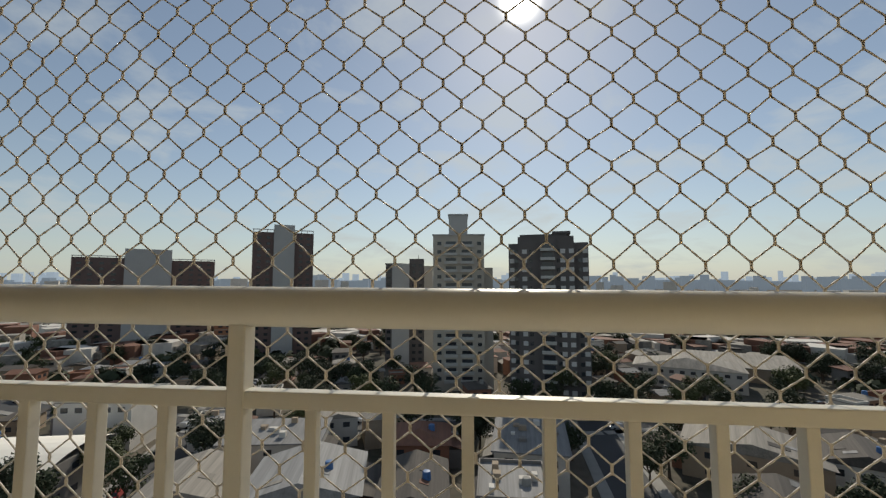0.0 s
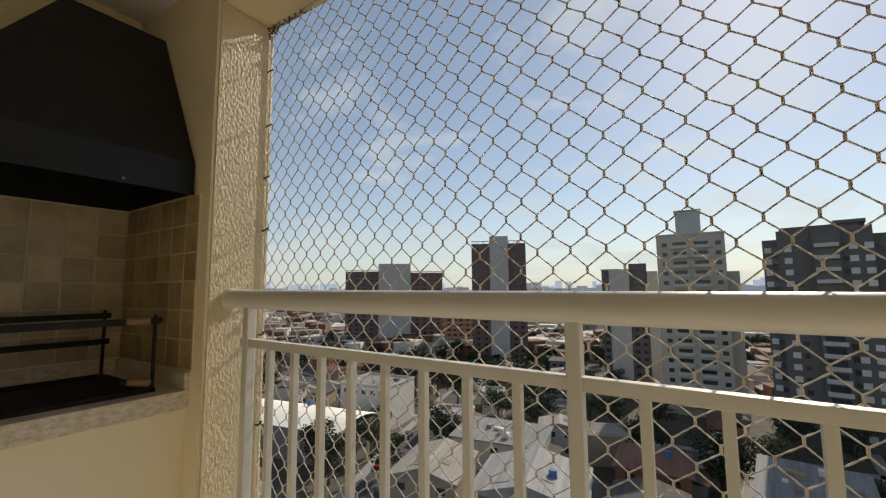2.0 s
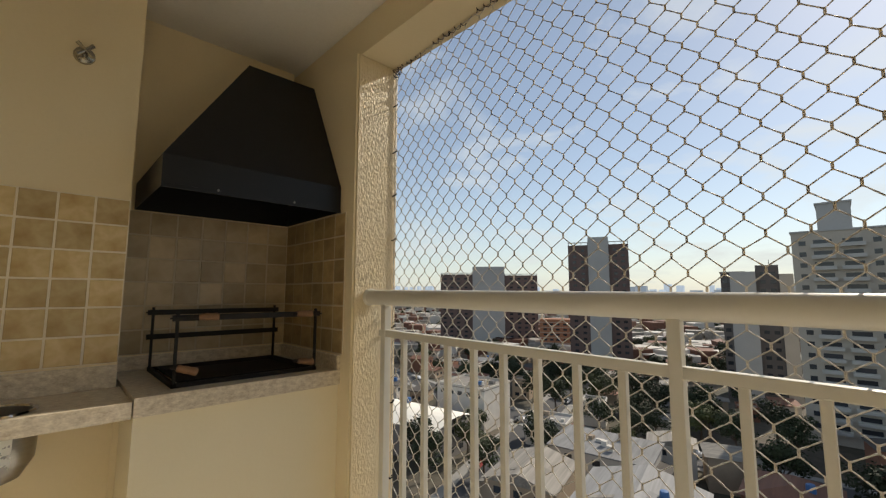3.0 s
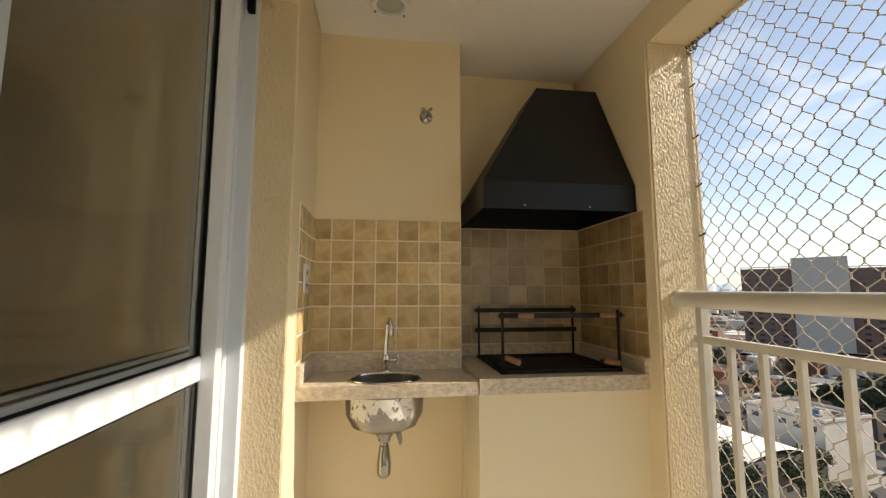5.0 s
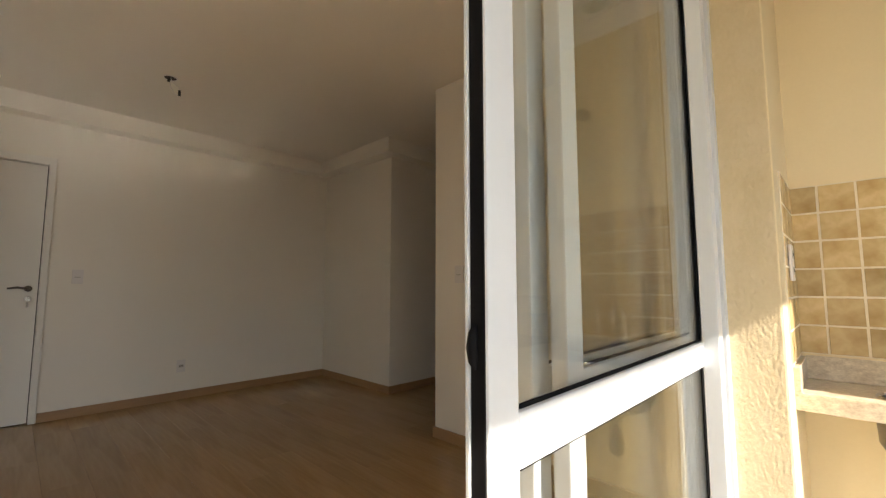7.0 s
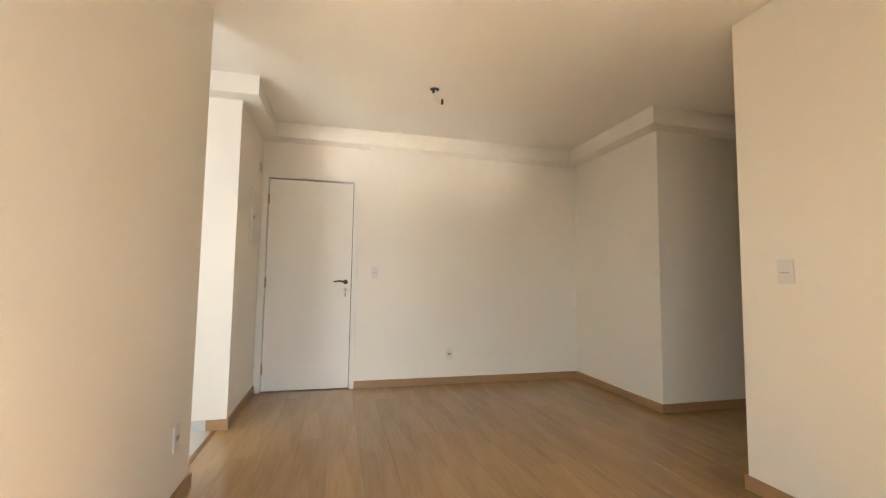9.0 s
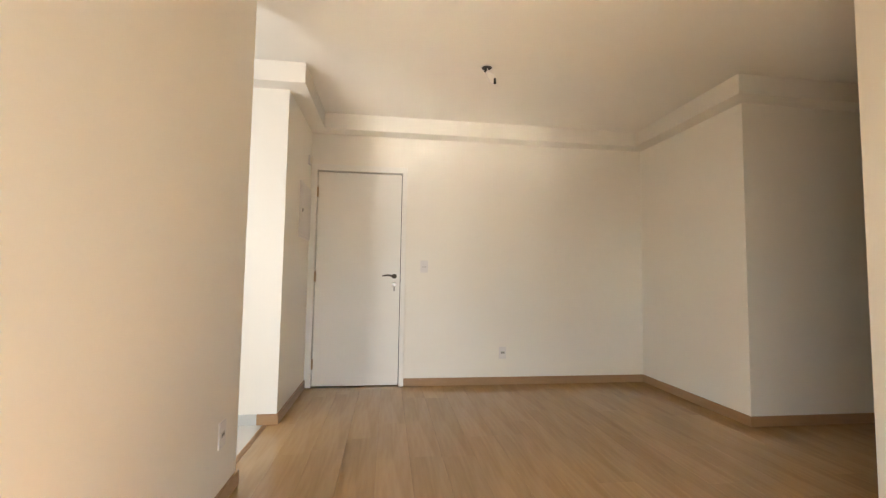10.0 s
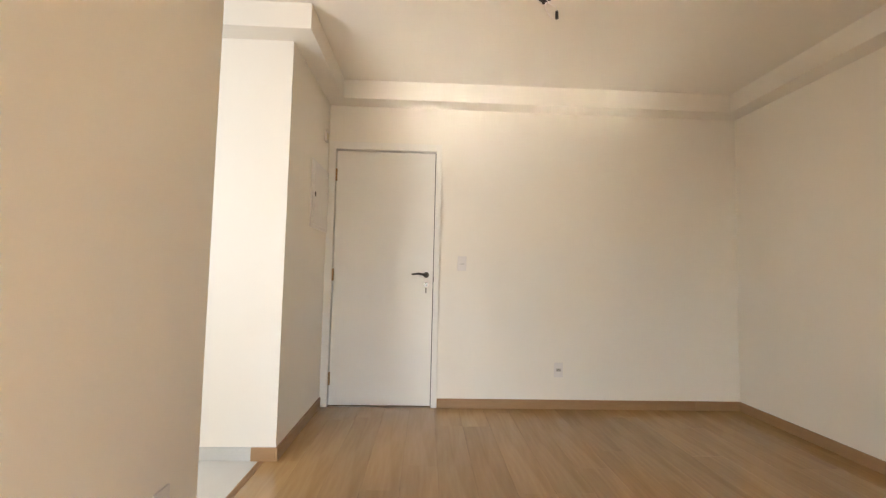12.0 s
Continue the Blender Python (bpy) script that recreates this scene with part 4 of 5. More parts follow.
WALLS = [material("rendered_wall_" + n, c, 0.85, second=tuple(v * 0.8 for v in c), scale=0.4, fine=4, per_object=0.12)
         for n, c in (("white", (0.64, 0.60, 0.54)), ("cream", (0.36, 0.28, 0.20)), ("grey", (0.20, 0.185, 0.17)), ("brick", (0.30, 0.14, 0.085)))]


def roof_material(name, colour, second, rough, ridge):
    return material(name, colour, rough, second=second, scale=0.8, fine=3.5, spread=0.55, bump=0.5, bump_scale=ridge, stretch=(1, 0.03, 1),
                    bump_distance=0.08, per_object=0.18)


ROOFS = [roof_material("cement_sheet_roof", (0.34, 0.31, 0.265), (0.13, 0.115, 0.10), 0.85, 4.5),
         roof_material("clay_tile_roof", (0.22, 0.10, 0.06), (0.12, 0.06, 0.042), 0.85, 5.5),
         roof_material("metal_sheet_roof", (0.30, 0.295, 0.29), (0.14, 0.137, 0.135), 0.85, 3.0),
         roof_material("old_cement_roof", (0.11, 0.095, 0.082), (0.045, 0.04, 0.036), 0.9, 4.5)]
WHITE_ROOF = roof_material("white_membrane_roof", (0.78, 0.74, 0.66), (0.70, 0.66, 0.58), 0.8, 0.8)
PANE_DARK = material("dark_window_glass", (0.035, 0.04, 0.048), 0.12, second=(0.05, 0.055, 0.06), scale=0.3, per_object=0.3)
TANK_BLUE = material("blue_water_tank", (0.05, 0.14, 0.33), 0.5, scale=2)

setting("ground", box((-4500, -400, STREET - 2), (4500, 4700, STREET)), GROUND, "earth and yards of the city far below", "ground")


def strip(points, width):
    """A flat band along a line, for roads and pavements."""
    bm = bmesh.new()
    left, right = [], []
    for i, p in enumerate(points):
        a, b = Vector(points[max(i - 1, 0)]), Vector(points[min(i + 1, len(points) - 1)])
        side = (b - a).normalized().orthogonal() * width / 2
        left.append(bm.verts.new((*(Vector(p) + side), 0)))
        right.append(bm.verts.new((*(Vector(p) - side), 0)))
    faces = [bm.faces.new((left[i], left[i + 1], right[i + 1], right[i])) for i in range(len(points) - 1)]
    return bm, faces


ROADS = [[(-44, 20), (-52, 50), (-64, 82), (-78, 126), (-90, 170), (-108, 240), (-140, 330)],
         [(-190, 128), (-120, 112), (-70, 105), (-20, 108), (30, 112), (90, 128), (200, 160)],
         [(20, 20), (26, 60), (30, 112), (36, 180), (44, 300)]]
for k, line in enumerate(ROADS):
    for name, width, z, mat, label, cat in (("pavement", 11.5, STREET + 0.16, PAVING, "pale concrete pavement along the street", "pavement"),
                                            ("road", 8.0, STREET + 0.02, ASPHALT, "grey asphalt street", "road")):
        bm, faces = strip(line, width)
        if name == "pavement":
            # two kerbed strips, one on each side of the carriageway
            bm.free()
            bm = bmesh.new()
            for s in (-1, 1):
                for p, q in zip(line, line[1:]):
                    p, q = Vector(p), Vector(q)
                    n = (q - p).normalized().orthogonal() * s
                    pts = [(*(p + n * 4.0), STREET), (*(q + n * 4.0), STREET), (*(q + n * 6.2), STREET), (*(p + n * 6.2), STREET)]
                    add_hull(bm, pts + [(x, y, STREET + 0.16) for x, y, _ in pts],
                             [(4, 5, 6, 7), (0, 1, 5, 4), (1, 2, 6, 5), (2, 3, 7, 6), (3, 0, 4, 7)])
            setting(name, bm, mat, label, cat)
        else:
            bmesh.ops.translate(bm, verts=bm.verts, vec=(0, 0, z + 0.004 * k))
            setting(name, bm, mat, label, cat)


def near_road(x, y, clear):
    p = Vector((x, y))
    for line in ROADS:
        for a, b in zip(line, line[1:]):
            a, b = Vector(a), Vector(b)
            t = min(max((p - a).dot(b - a) / (b - a).length_squared, 0), 1)
            if (p - a.lerp(b, t)).length < clear:
                return True
    return False


SHARED = {}


def add_window(parent, m, w, h, mat, name="window"):
    """A recessed-looking pane with a projecting sill, placed by the pose m; its front looks along -y of m."""
    key = (round(w, 2), round(h, 2), mat.name)
    if key not in SHARED:
        bm = bmesh.new()
        add_box(bm, (-w / 2, -0.05, -h / 2), (w / 2, 0.1, h / 2))
        SHARED[key] = finish(bm, "window", mat)
    ob = new(name, SHARED[key])
    ob.parent = parent
    ob.matrix_basis = m
    return ob


def house(x, y, turn, w, d, h, roof, wall_mat, roof_mat, windows=2, label="", rng=random):
    name = "house"
    m = Matrix.Translation((x, y, STREET)) @ pose(0, 0, 0, 0, 0, turn)
    base = new(name)
    base.matrix_basis = m
    tagged(base, label, "house")

    def local(nm, bm, mat, parent=base, lbl=""):
        ob = new(nm, finish(bm, nm, mat))
        ob.parent = parent
        if lbl:
            tagged(ob, lbl)
        return ob
    wall = local("wall", box((-w / 2, -d / 2, 0), (w / 2, d / 2, h)), wall_mat)
    o, rise = 0.5, min(w, d) * (0.16 if roof != "flat" else 0)
    bm = bmesh.new()
    if roof == "gable":
        pts = [(-w / 2 - o, -d / 2 - o, h), (w / 2 + o, -d / 2 - o, h), (w / 2 + o, d / 2 + o, h), (-w / 2 - o, d / 2 + o, h), (0, -d / 2 - o, h + rise), (0, d / 2 + o, h + rise)]
        add_hull(bm, pts, [(0, 4, 5, 3), (1, 2, 5, 4), (0, 1, 4), (2, 3, 5), (0, 3, 2, 1)])
    elif roof == "hip":
        pts = [(-w / 2 - o, -d / 2 - o, h), (w / 2 + o, -d / 2 - o, h), (w / 2 + o, d / 2 + o, h), (-w / 2 - o, d / 2 + o, h), (0, -d / 5, h + rise), (0, d / 5, h + rise)]
        add_hull(bm, pts, [(0, 4, 5, 3), (1, 2, 5, 4), (0, 1, 4), (2, 3, 5), (0, 3, 2, 1)])
    elif roof == "shed":
        pts = [(-w / 2 - o, -d / 2 - o, h), (w / 2 + o, -d / 2 - o, h), (w / 2 + o, d / 2 + o, h + rise * 0.6), (-w / 2 - o, d / 2 + o, h + rise * 0.6)]
        add_hull(bm, pts + [(a, b, c + 0.25) for a, b, c in pts], [(0, 3, 2, 1), (4, 5, 6, 7), (0, 1, 5, 4), (1, 2, 6, 5), (2, 3, 7, 6), (3, 0, 4, 7)])
    elif roof == "vault":
        n = 8
        ring = [(-w / 2 + w * k / n, h + 1.6 * math.sin(math.pi * k / n)) for k in range(n + 1)]
        for (xa, za), (xb, zb) in zip(ring, ring[1:]):
            add_hull(bm, [(xa, -d / 2 - 0.3, za), (xb, -d / 2 - 0.3, zb), (xb, d / 2 + 0.3, zb), (xa, d / 2 + 0.3, za)], [(0, 1, 2, 3)])
        bmesh.ops.remove_doubles(bm, verts=bm.verts, dist=0.001)
    else:
        add_box(bm, (-w / 2 - 0.1, -d / 2 - 0.1, h), (w / 2 + 0.1, d / 2 + 0.1, h + 0.2))
        # one closed parapet round the flat roof
        ring = bmesh.new()
        rows = []
        for e, z in ((0.1, 0.2), (0.1, 0.75), (-0.15, 0.75), (-0.15, 0.2)):
            rows.append([ring.verts.new((sx * (w / 2 + e), sy * (d / 2 + e), h + z)) for sx, sy in ((-1, -1), (1, -1), (1, 1), (-1, 1))])
        for p, q in zip(rows, rows[1:] + rows[:1]):
            for c in range(4):
                ring.faces.new((p[c], p[(c + 1) % 4], q[(c + 1) % 4], q[c]))
        local("parapet", ring, wall_mat)
    local("roof", bm, roof_mat)
    for k in range(windows):
        xx = -w / 2 + w * (k + 0.7) / (windows + 0.4)
        for zz in ((1.6,) if h < 5 else (1.6, h - 1.5)):
            add_window(base, Matrix.Translation((xx, -d / 2, zz)), min(1.5, w / windows * 0.5), 1.1, PANE_DARK)
    if math.hypot(x, y) < 125:
        # a lean-to and a few roof patches, as on most old houses here
        s = rng.choice((-1, 1))
        aw, ad, ah = rng.uniform(1.6, 3.0), d * rng.uniform(0.4, 0.9), h * rng.uniform(0.55, 0.8)
        local("lean_to_wall", box((min(s * w / 2, s * (w / 2 + aw)), -ad / 2, 0), (max(s * w / 2, s * (w / 2 + aw)), ad / 2, ah)), WALLS[rng.randrange(4)])
        bm = bmesh.new()
        pts = [(s * w / 2, -ad / 2 - 0.2, ah + 0.7), (s * (w / 2 + aw + 0.3), -ad / 2 - 0.2, ah), (s * (w / 2 + aw + 0.3), ad / 2 + 0.2, ah), (s * w / 2, ad / 2 + 0.2, ah + 0.7)]
        add_hull(bm, pts + [(a, b, c + 0.12) for a, b, c in pts], [(0, 3, 2, 1), (4, 5, 6, 7), (0, 1, 5, 4), (1, 2, 6, 5), (2, 3, 7, 6), (3, 0, 4, 7)])
        local("lean_to_roof", bm, ROOFS[rng.randrange(4)])
        if roof in ("flat", "shed"):
            for q in range(6):
                px, py = rng.uniform(-0.36, 0.30) * w, rng.uniform(-0.36, 0.30) * d
                pz = h + (0.2 if roof == "flat" else 0.27 + rise * 0.6 * (py / d + 0.5))
                local("roof_box", box((px, py, pz - 0.1), (px + rng.uniform(0.7, 1.8), py + rng.uniform(0.7, 1.5), pz + rng.uniform(0.3, 1.1))), WALLS[rng.randrange(3)])
        elif roof == "gable":
            slope = rise / (w / 2 + o)
            for q in range(2):
                py = rng.uniform(-0.4, 0.25) * d
                x0 = rng.uniform(0.06, 0.2) * w
                x1 = x0 + rng.uniform(0.12, 0.25) * w
                z0, z1 = h + rise - slope * x0 + 0.03, h + rise - slope * x1 + 0.03
                e = py + rng.uniform(0.8, 2.4)
                s2 = rng.choice((-1, 1))
                pts = [(s2 * x0, py, z0), (s2 * x1, py, z1), (s2 * x1, e, z1), (s2 * x0, e, z0)]
                bm = bmesh.new()
                add_hull(bm, pts + [(a, b, c + 0.06) for a, b, c in pts], [(0, 3, 2, 1), (4, 5, 6, 7), (0, 1, 5, 4), (1, 2, 6, 5), (2, 3, 7, 6), (3, 0, 4, 7)])
                local("roof_patch", bm, ROOFS[rng.randrange(4)])
    if rng.random() < 0.35:
        bm = lathe([(0.0, 1.3), (0.55, 1.25), (0.62, 1.1), (0.68, 0.0)], (w * 0.2, -d * 0.1, h + rise * 0.55), "z", 12)
        local("water_tank", bm, TANK_BLUE if rng.random() < 0.5 else PAVING)
    return base


def tower(x, y, turn, masses, label):
    """An apartment tower of several blocks: (x0, x1, y0, y1, top, material)."""
    base = new("apartment_tower")
    base.matrix_basis = Matrix.Translation((x, y, STREET)) @ pose(0, 0, 0, 0, 0, turn)
    tagged(base, label, "apartment building")
    for x0, x1, y0, y1, top, mat in masses:
        ob = new("wall", finish(box((x0, y0, 0), (x1, y1, top - STREET)), "wall", mat))
        ob.parent = base
    return base


def tower_part(base, name, lo, hi, mat):
    ob = new(name, finish(box((lo[0], lo[1], lo[2] - STREET), (hi[0], hi[1], hi[2] - STREET)), name, mat))
    ob.parent = base
    return ob


def grid_windows(base, xs, zs, y, w, h, mat=None, name="window"):
    for xx in xs:
        for zz in zs:
            add_window(base, Matrix.Translation((xx, y, zz - STREET)), w, h, mat or PANE_DARK, name)


def polar(az, r):
    return r * math.sin(radians(az)), r * math.cos(radians(az))


# the next five tower paints are lightened in place of distance haze
BROWN = material("dark_brown_tower_paint", (0.165, 0.112, 0.10), 0.85, second=(0.13, 0.09, 0.08), scale=0.15, fine=2)
CORE = material("grey_tower_paint", (0.47, 0.465, 0.45), 0.85, second=(0.41, 0.405, 0.39), scale=0.15, fine=2)
CHARCOAL = material("charcoal_tower_paint", (0.14, 0.125, 0.12), 0.85, second=(0.11, 0.10, 0.095), scale=0.15, fine=2)
SANDY = material("sandy_tower_paint", (0.50, 0.455, 0.39), 0.85, second=(0.43, 0.385, 0.32), scale=0.15, fine=2)
PALE = material("pale_tower_panel", (0.60, 0.59, 0.57), 0.8, second=(0.53, 0.52, 0.50), scale=0.15, fine=2)
ORANGE = material("orange_brick_facade", (0.42, 0.20, 0.11), 0.85, second=(0.34, 0.15, 0.085), scale=0.2, fine=2)
BALC = material("white_balcony_front", (0.52, 0.51, 0.48), 0.7, scale=0.3)


def floors(top, bottom=-34.0, step=2.9):
    out, z = [], top - 2.4
    while z > bottom:
        out.append(z)
        z -= step
    return out


# wide brown slab with a grey core
x, y = polar(-40.1, 285)
t = tower(x, y, 40.1, [(-32, -10.5, -7, 7, 14.0, BROWN), (10.5, 32, -7, 7, 13.2, BROWN), (-10.5, 10.5, -9, 8, 19.0, CORE)],
          "wide dark brown apartment slab with a grey core")
tower_part(t, "roof_rail", (-32, -7, 14.6), (-10.5, -6.6, 15.0), CORE)
tower_part(t, "roof_rail", (10.5, -7, 13.8), (32, -6.6, 14.2), CORE)
for k in range(7):
    tower_part(t, "rail_post", (-31.8 + 3.5 * k, -7, 14.0), (-31.5 + 3.5 * k, -6.6, 14.6), CORE)
    tower_part(t, "rail_post", (10.7 + 3.5 * k, -7, 13.2), (11.0 + 3.5 * k, -6.6, 13.8), CORE)
grid_windows(t, [-29, -24.5, -20, -15, 15, 20, 24.5, 29], floors(13.4), -7.0, 2.0, 1.2)
# brown tower with a rounded grey core
x, y = polar(-25.8, 225)
t = tower(x, y, 25.8, [(-14, -4.5, -8, 8, 25.3, BROWN), (5.0, 14, -8, 8, 25.3, BROWN), (-4.5, 5.0, -9.5, 8, 29.0, CORE)],
          "tall dark brown apartment tower with a grey core")
tower_part(t, "roof_rail", (-14, -8, 26.4), (-4.5, -7.7, 26.8), CORE)
tower_part(t, "roof_rail", (5.0, -8, 26.4), (14, -7.7, 26.8), CORE)
for k in range(4):
    tower_part(t, "rail_post", (-13.8 + 3.0 * k, -8, 25.3), (-13.5 + 3.0 * k, -7.7, 26.4), CORE)
    tower_part(t, "rail_post", (5.2 + 2.8 * k, -8, 25.3), (5.5 + 2.8 * k, -7.7, 26.4), CORE)
grid_windows(t, [-11, -7, 8, 11.5], floors(25), -8.0, 1.7, 1.2)
grid_windows(t, [-4.4, 4.9], floors(25), -9.1, 0.9, 1.3, CHARCOAL, "window_bay")
# orange brick block between them
x, y = polar(-30.6, 255)
t = tower(x, y, 30.6, [(-12, 12, -6, 6, -13.5, ORANGE)], "low orange brick apartment block")
grid_windows(t, [-9, -5.5, -2, 2, 5.5, 9], floors(-14), -6.0, 2.0, 1.1)
for zz in floors(-14):
    tower_part(t, "floor_band", (-12.1, -6.25, zz + 1.05), (12.1, -6.0, zz + 1.3), SANDY)
# grey tower with a glazed side
x, y = polar(-9.3, 190)
t = tower(x, y, 9.3, [(-10.3, -3, -8, 8, 8.7, CHARCOAL), (-7.5, 0, -9, 7, 9.0, CORE), (0, 6.5, -7, 8, 11.2, CHARCOAL), (6.5, 10.3, -8, 8, 8.0, SANDY)],
          "grey apartment tower with a flat roof")
grid_windows(t, [-8.9], floors(8), -8.0, 1.6, 1.3)
grid_windows(t, [2, 4.8], floors(10.6), -7.0, 1.5, 1.2)
tower_part(t, "roof_slab", (-10.6, -8.3, 8.7), (-2.9, 8.2, 9.2), SANDY)
tower_part(t, "roof_antenna", (4, -2, 11.2), (4.15, -1.85, 13.4), IRON)
# sandy tower with balconies and a lift house
x, y = polar(-2.5, 150)
t = tower(x, y, 2.5, [(-8.9, 8.9, -6, 8, 17.3, SANDY), (-3.4, 3.2, -5, 5, 24.6, CORE), (8.9, 12.0, -4, 8, 6.0, SANDY)],
          "sandy grey apartment tower with stacked balconies")
tower_part(t, "roof_ledge", (-9.2, -6.3, 17.3), (9.2, 8.2, 17.7), CORE)
tower_part(t, "lift_house_cap", (-3.7, -5.3, 24.6), (3.5, 5.3, 25.0), CORE)
grid_windows(t, [-6.7, 7.2], floors(16.8), -6.0, 1.4, 1.2)
grid_windows(t, [-2.7, 2.9], floors(16.8), -6.0, 3.6, 1.5)
for zz in floors(16.8):
    for xx in (-2.7, 2.9):
        tower_part(t, "balcony", (xx - 2.3, -7.3, zz - 1.3), (xx + 2.3, -6.0, zz - 0.35), BALC)
# charcoal tower with pale strips
x, y = polar(9.6, 140)
t = tower(x, y, -9.6, [(-12.4, 12.4, -4, 9, 13.4, CHARCOAL), (-9.3, 8.0, -5.5, 7, 15.4, CHARCOAL), (-2.6, 2.6, -6.4, 5, 15.0, CHARCOAL)],
          "charcoal apartment tower with pale vertical panels")
tower_part(t, "roof_house", (-8.8, -3, 15.4), (6.0, 5, 16.4), CHARCOAL)
tower_part(t, "roof_house", (1.5, -3.5, 16.4), (7.2, 4, 17.2), CHARCOAL)
for xx, yy in ((-11.2, -4.0), (-7.2, -5.5), (4.6, -5.5), (7.2, -5.5), (11.4, -4.0)):
    for zz in floors(13.0):
        tower_part(t, "pale_panel", (xx - 0.75, yy - 0.12, zz - 0.65), (xx + 0.75, yy, zz + 0.75), PALE)
grid_windows(t, [-9.9, -5.3, 3.3, 9.8], floors(13.0), -5.45, 1.1, 1.2)
for zz in floors(14.4):
    tower_part(t, "balcony", (-2.2, -7.4, zz - 1.3), (2.2, -6.4, zz - 0.4), BALC)
    add_window(t, Matrix.Translation((0, -6.4, zz + 0.35 - STREET)), 3.4, 1.5, PANE_DARK)


# ---- low houses ----
RNG = random.Random(44)
KEEP = []


def placed(x, y, r):
    KEEP.append((x, y, r))


def put_house(x, y, turn, w, d, h, roof, wi, ri, label, windows=3, mat=None):
    house(x, y, turn, w, d, h, roof, WALLS[wi], mat or ROOFS[ri], windows, label, RNG)
    placed(x, y, 0.55 * math.hypot(w, d))


put_house(-92, 67, 100, 17, 44, 7.0, "vault", 2, 0, "long hall with a bright white roof", 4, WHITE_ROOF)
put_house(-84, 92, 8, 16, 14, 11.0, "flat", 0, 0, "white flat-roofed building with rows of windows", 5)
put_house(-60, 94, 17, 10, 9, 5.5, "flat", 0, 2, "white house beside the street")
put_house(-41, 84, 8, 19, 11, 6.0, "shed", 0, 2, "low hall with a grey sheet roof")
put_house(-27, 66, 12, 17, 15, 6.5, "gable", 2, 2, "low hall with a grey ridged sheet roof")
put_house(-45, 64, 15, 12, 14, 6.0, "gable", 1, 0, "house with a grey cement sheet roof")
put_house(-10, 66, 5, 10, 15, 6.2, "gable", 3, 3, "house with a dark cement sheet roof")
put_house(-12, 88, 4, 12, 12, 5.5, "hip", 3, 1, "house with a red clay tile roof")
put_house(10, 83, -6, 13, 15, 7.0, "shed", 0, 2, "house with a blue-grey metal roof")
put_house(5, 64, -2, 10, 12, 7.5, "flat", 2, 2, "house with a pale flat roof")
put_house(52, 86, -30, 22, 13, 6.0, "gable", 1, 0, "hall with a grey cement sheet roof")
put_house(68, 82, -30, 13, 13, 6.0, "gable", 0, 3, "house with a weathered cement roof")
put_house(76, 160, -24, 34, 18, 7.0, "hip", 0, 0, "long pale school building with arched windows", 10)
put_house(44, 66, -28, 12, 10, 5.5, "gable", 1, 3, "house with a weathered cement roof")
put_house(100, 175, -24, 40, 22, 5.0, "shed", 1, 0, "wide hall with a pale sheet roof")
TREE_SPOTS = [(-74, 146, 1.3), (-66, 152, 1.4), (-80, 140, 1.1), (-74, 82, 0.9), (34, 119, 1.2), (40, 118, 1.1), (36, 84, 1.1), (31, 80, 0.9), (54, 116, 1.2),
              (54, 181, 1.3), (-44, 106, 1.0), (40, 67, 0.9), (-25, 116, 1.2), (-33, 120, 1.2), (81, 118, 1.1), (-58, 66, 1.0), (-65, 57, 1.1), (-73, 118, 1.3),
              (-63, 127, 1.4), (-54, 109, 1.1), (-55, 87, 0.7), (-15, 122, 1.2), (20, 118, 1.0), (62, 124, 1.2), (-48, 132, 1.3), (-56, 140, 1.4), (-38, 138, 1.3),
              (47, 128, 1.2), (26, 132, 1.3), (-20, 134, 1.2), (12, 122, 1.1), (70, 108, 1.0), (-72, 60, 1.2), (-68, 72, 1.0), (-92, 150, 1.3), (-100, 135, 1.2)]
for sx, sy, s in TREE_SPOTS:
    placed(sx, sy, 3.5)
for az_t, r_t in ((-40.1, 285), (-25.8, 225), (-30.6, 255), (-9.3, 190), (-2.5, 150), (9.6, 140)):
    placed(*polar(az_t, r_t), 19)
ca, sa = math.cos(radians(18)), math.sin(radians(18))
LABELS = {0: "low house with a grey cement sheet roof", 1: "low house with a red clay tile roof", 2: "low building with a metal sheet roof", 3: "low house with a weathered dark roof"}
for gi in range(-22, 23):
    for gj in range(3, 28):
        u, v = gi * 9.6 + RNG.uniform(-1.2, 1.2), gj * 9.2 + RNG.uniform(-1.5, 1.5)
        hx, hy = u * ca - v * sa, u * sa + v * ca
        r = math.hypot(hx, hy)
        if not (45 < r < 235) or abs(math.degrees(math.atan2(hx, hy))) > 66 or near_road(hx, hy, 9.5):
            continue
        w, d = RNG.uniform(4.5, 8.6), RNG.uniform(5, 8.6)
        if any((hx - a) ** 2 + (hy - b) ** 2 < (c + 3.2) ** 2 for a, b, c in KEEP):
            continue
        if RNG.random() < 0.26:
            TREE_SPOTS.append((hx, hy, RNG.uniform(0.8, 1.3)))
            continue
        ri = RNG.choice((0, 0, 1, 1, 2, 3, 3))
        put_house(hx, hy, 18 + RNG.choice((0, 90)) + RNG.uniform(-3, 3), w, d, RNG.choice((3.4, 3.6, 6.2, 6.4)), RNG.choice(("gable", "hip", "shed", "flat")),
                  RNG.choice((0, 0, 1, 1, 2, 3)), ri, LABELS[ri], 2)


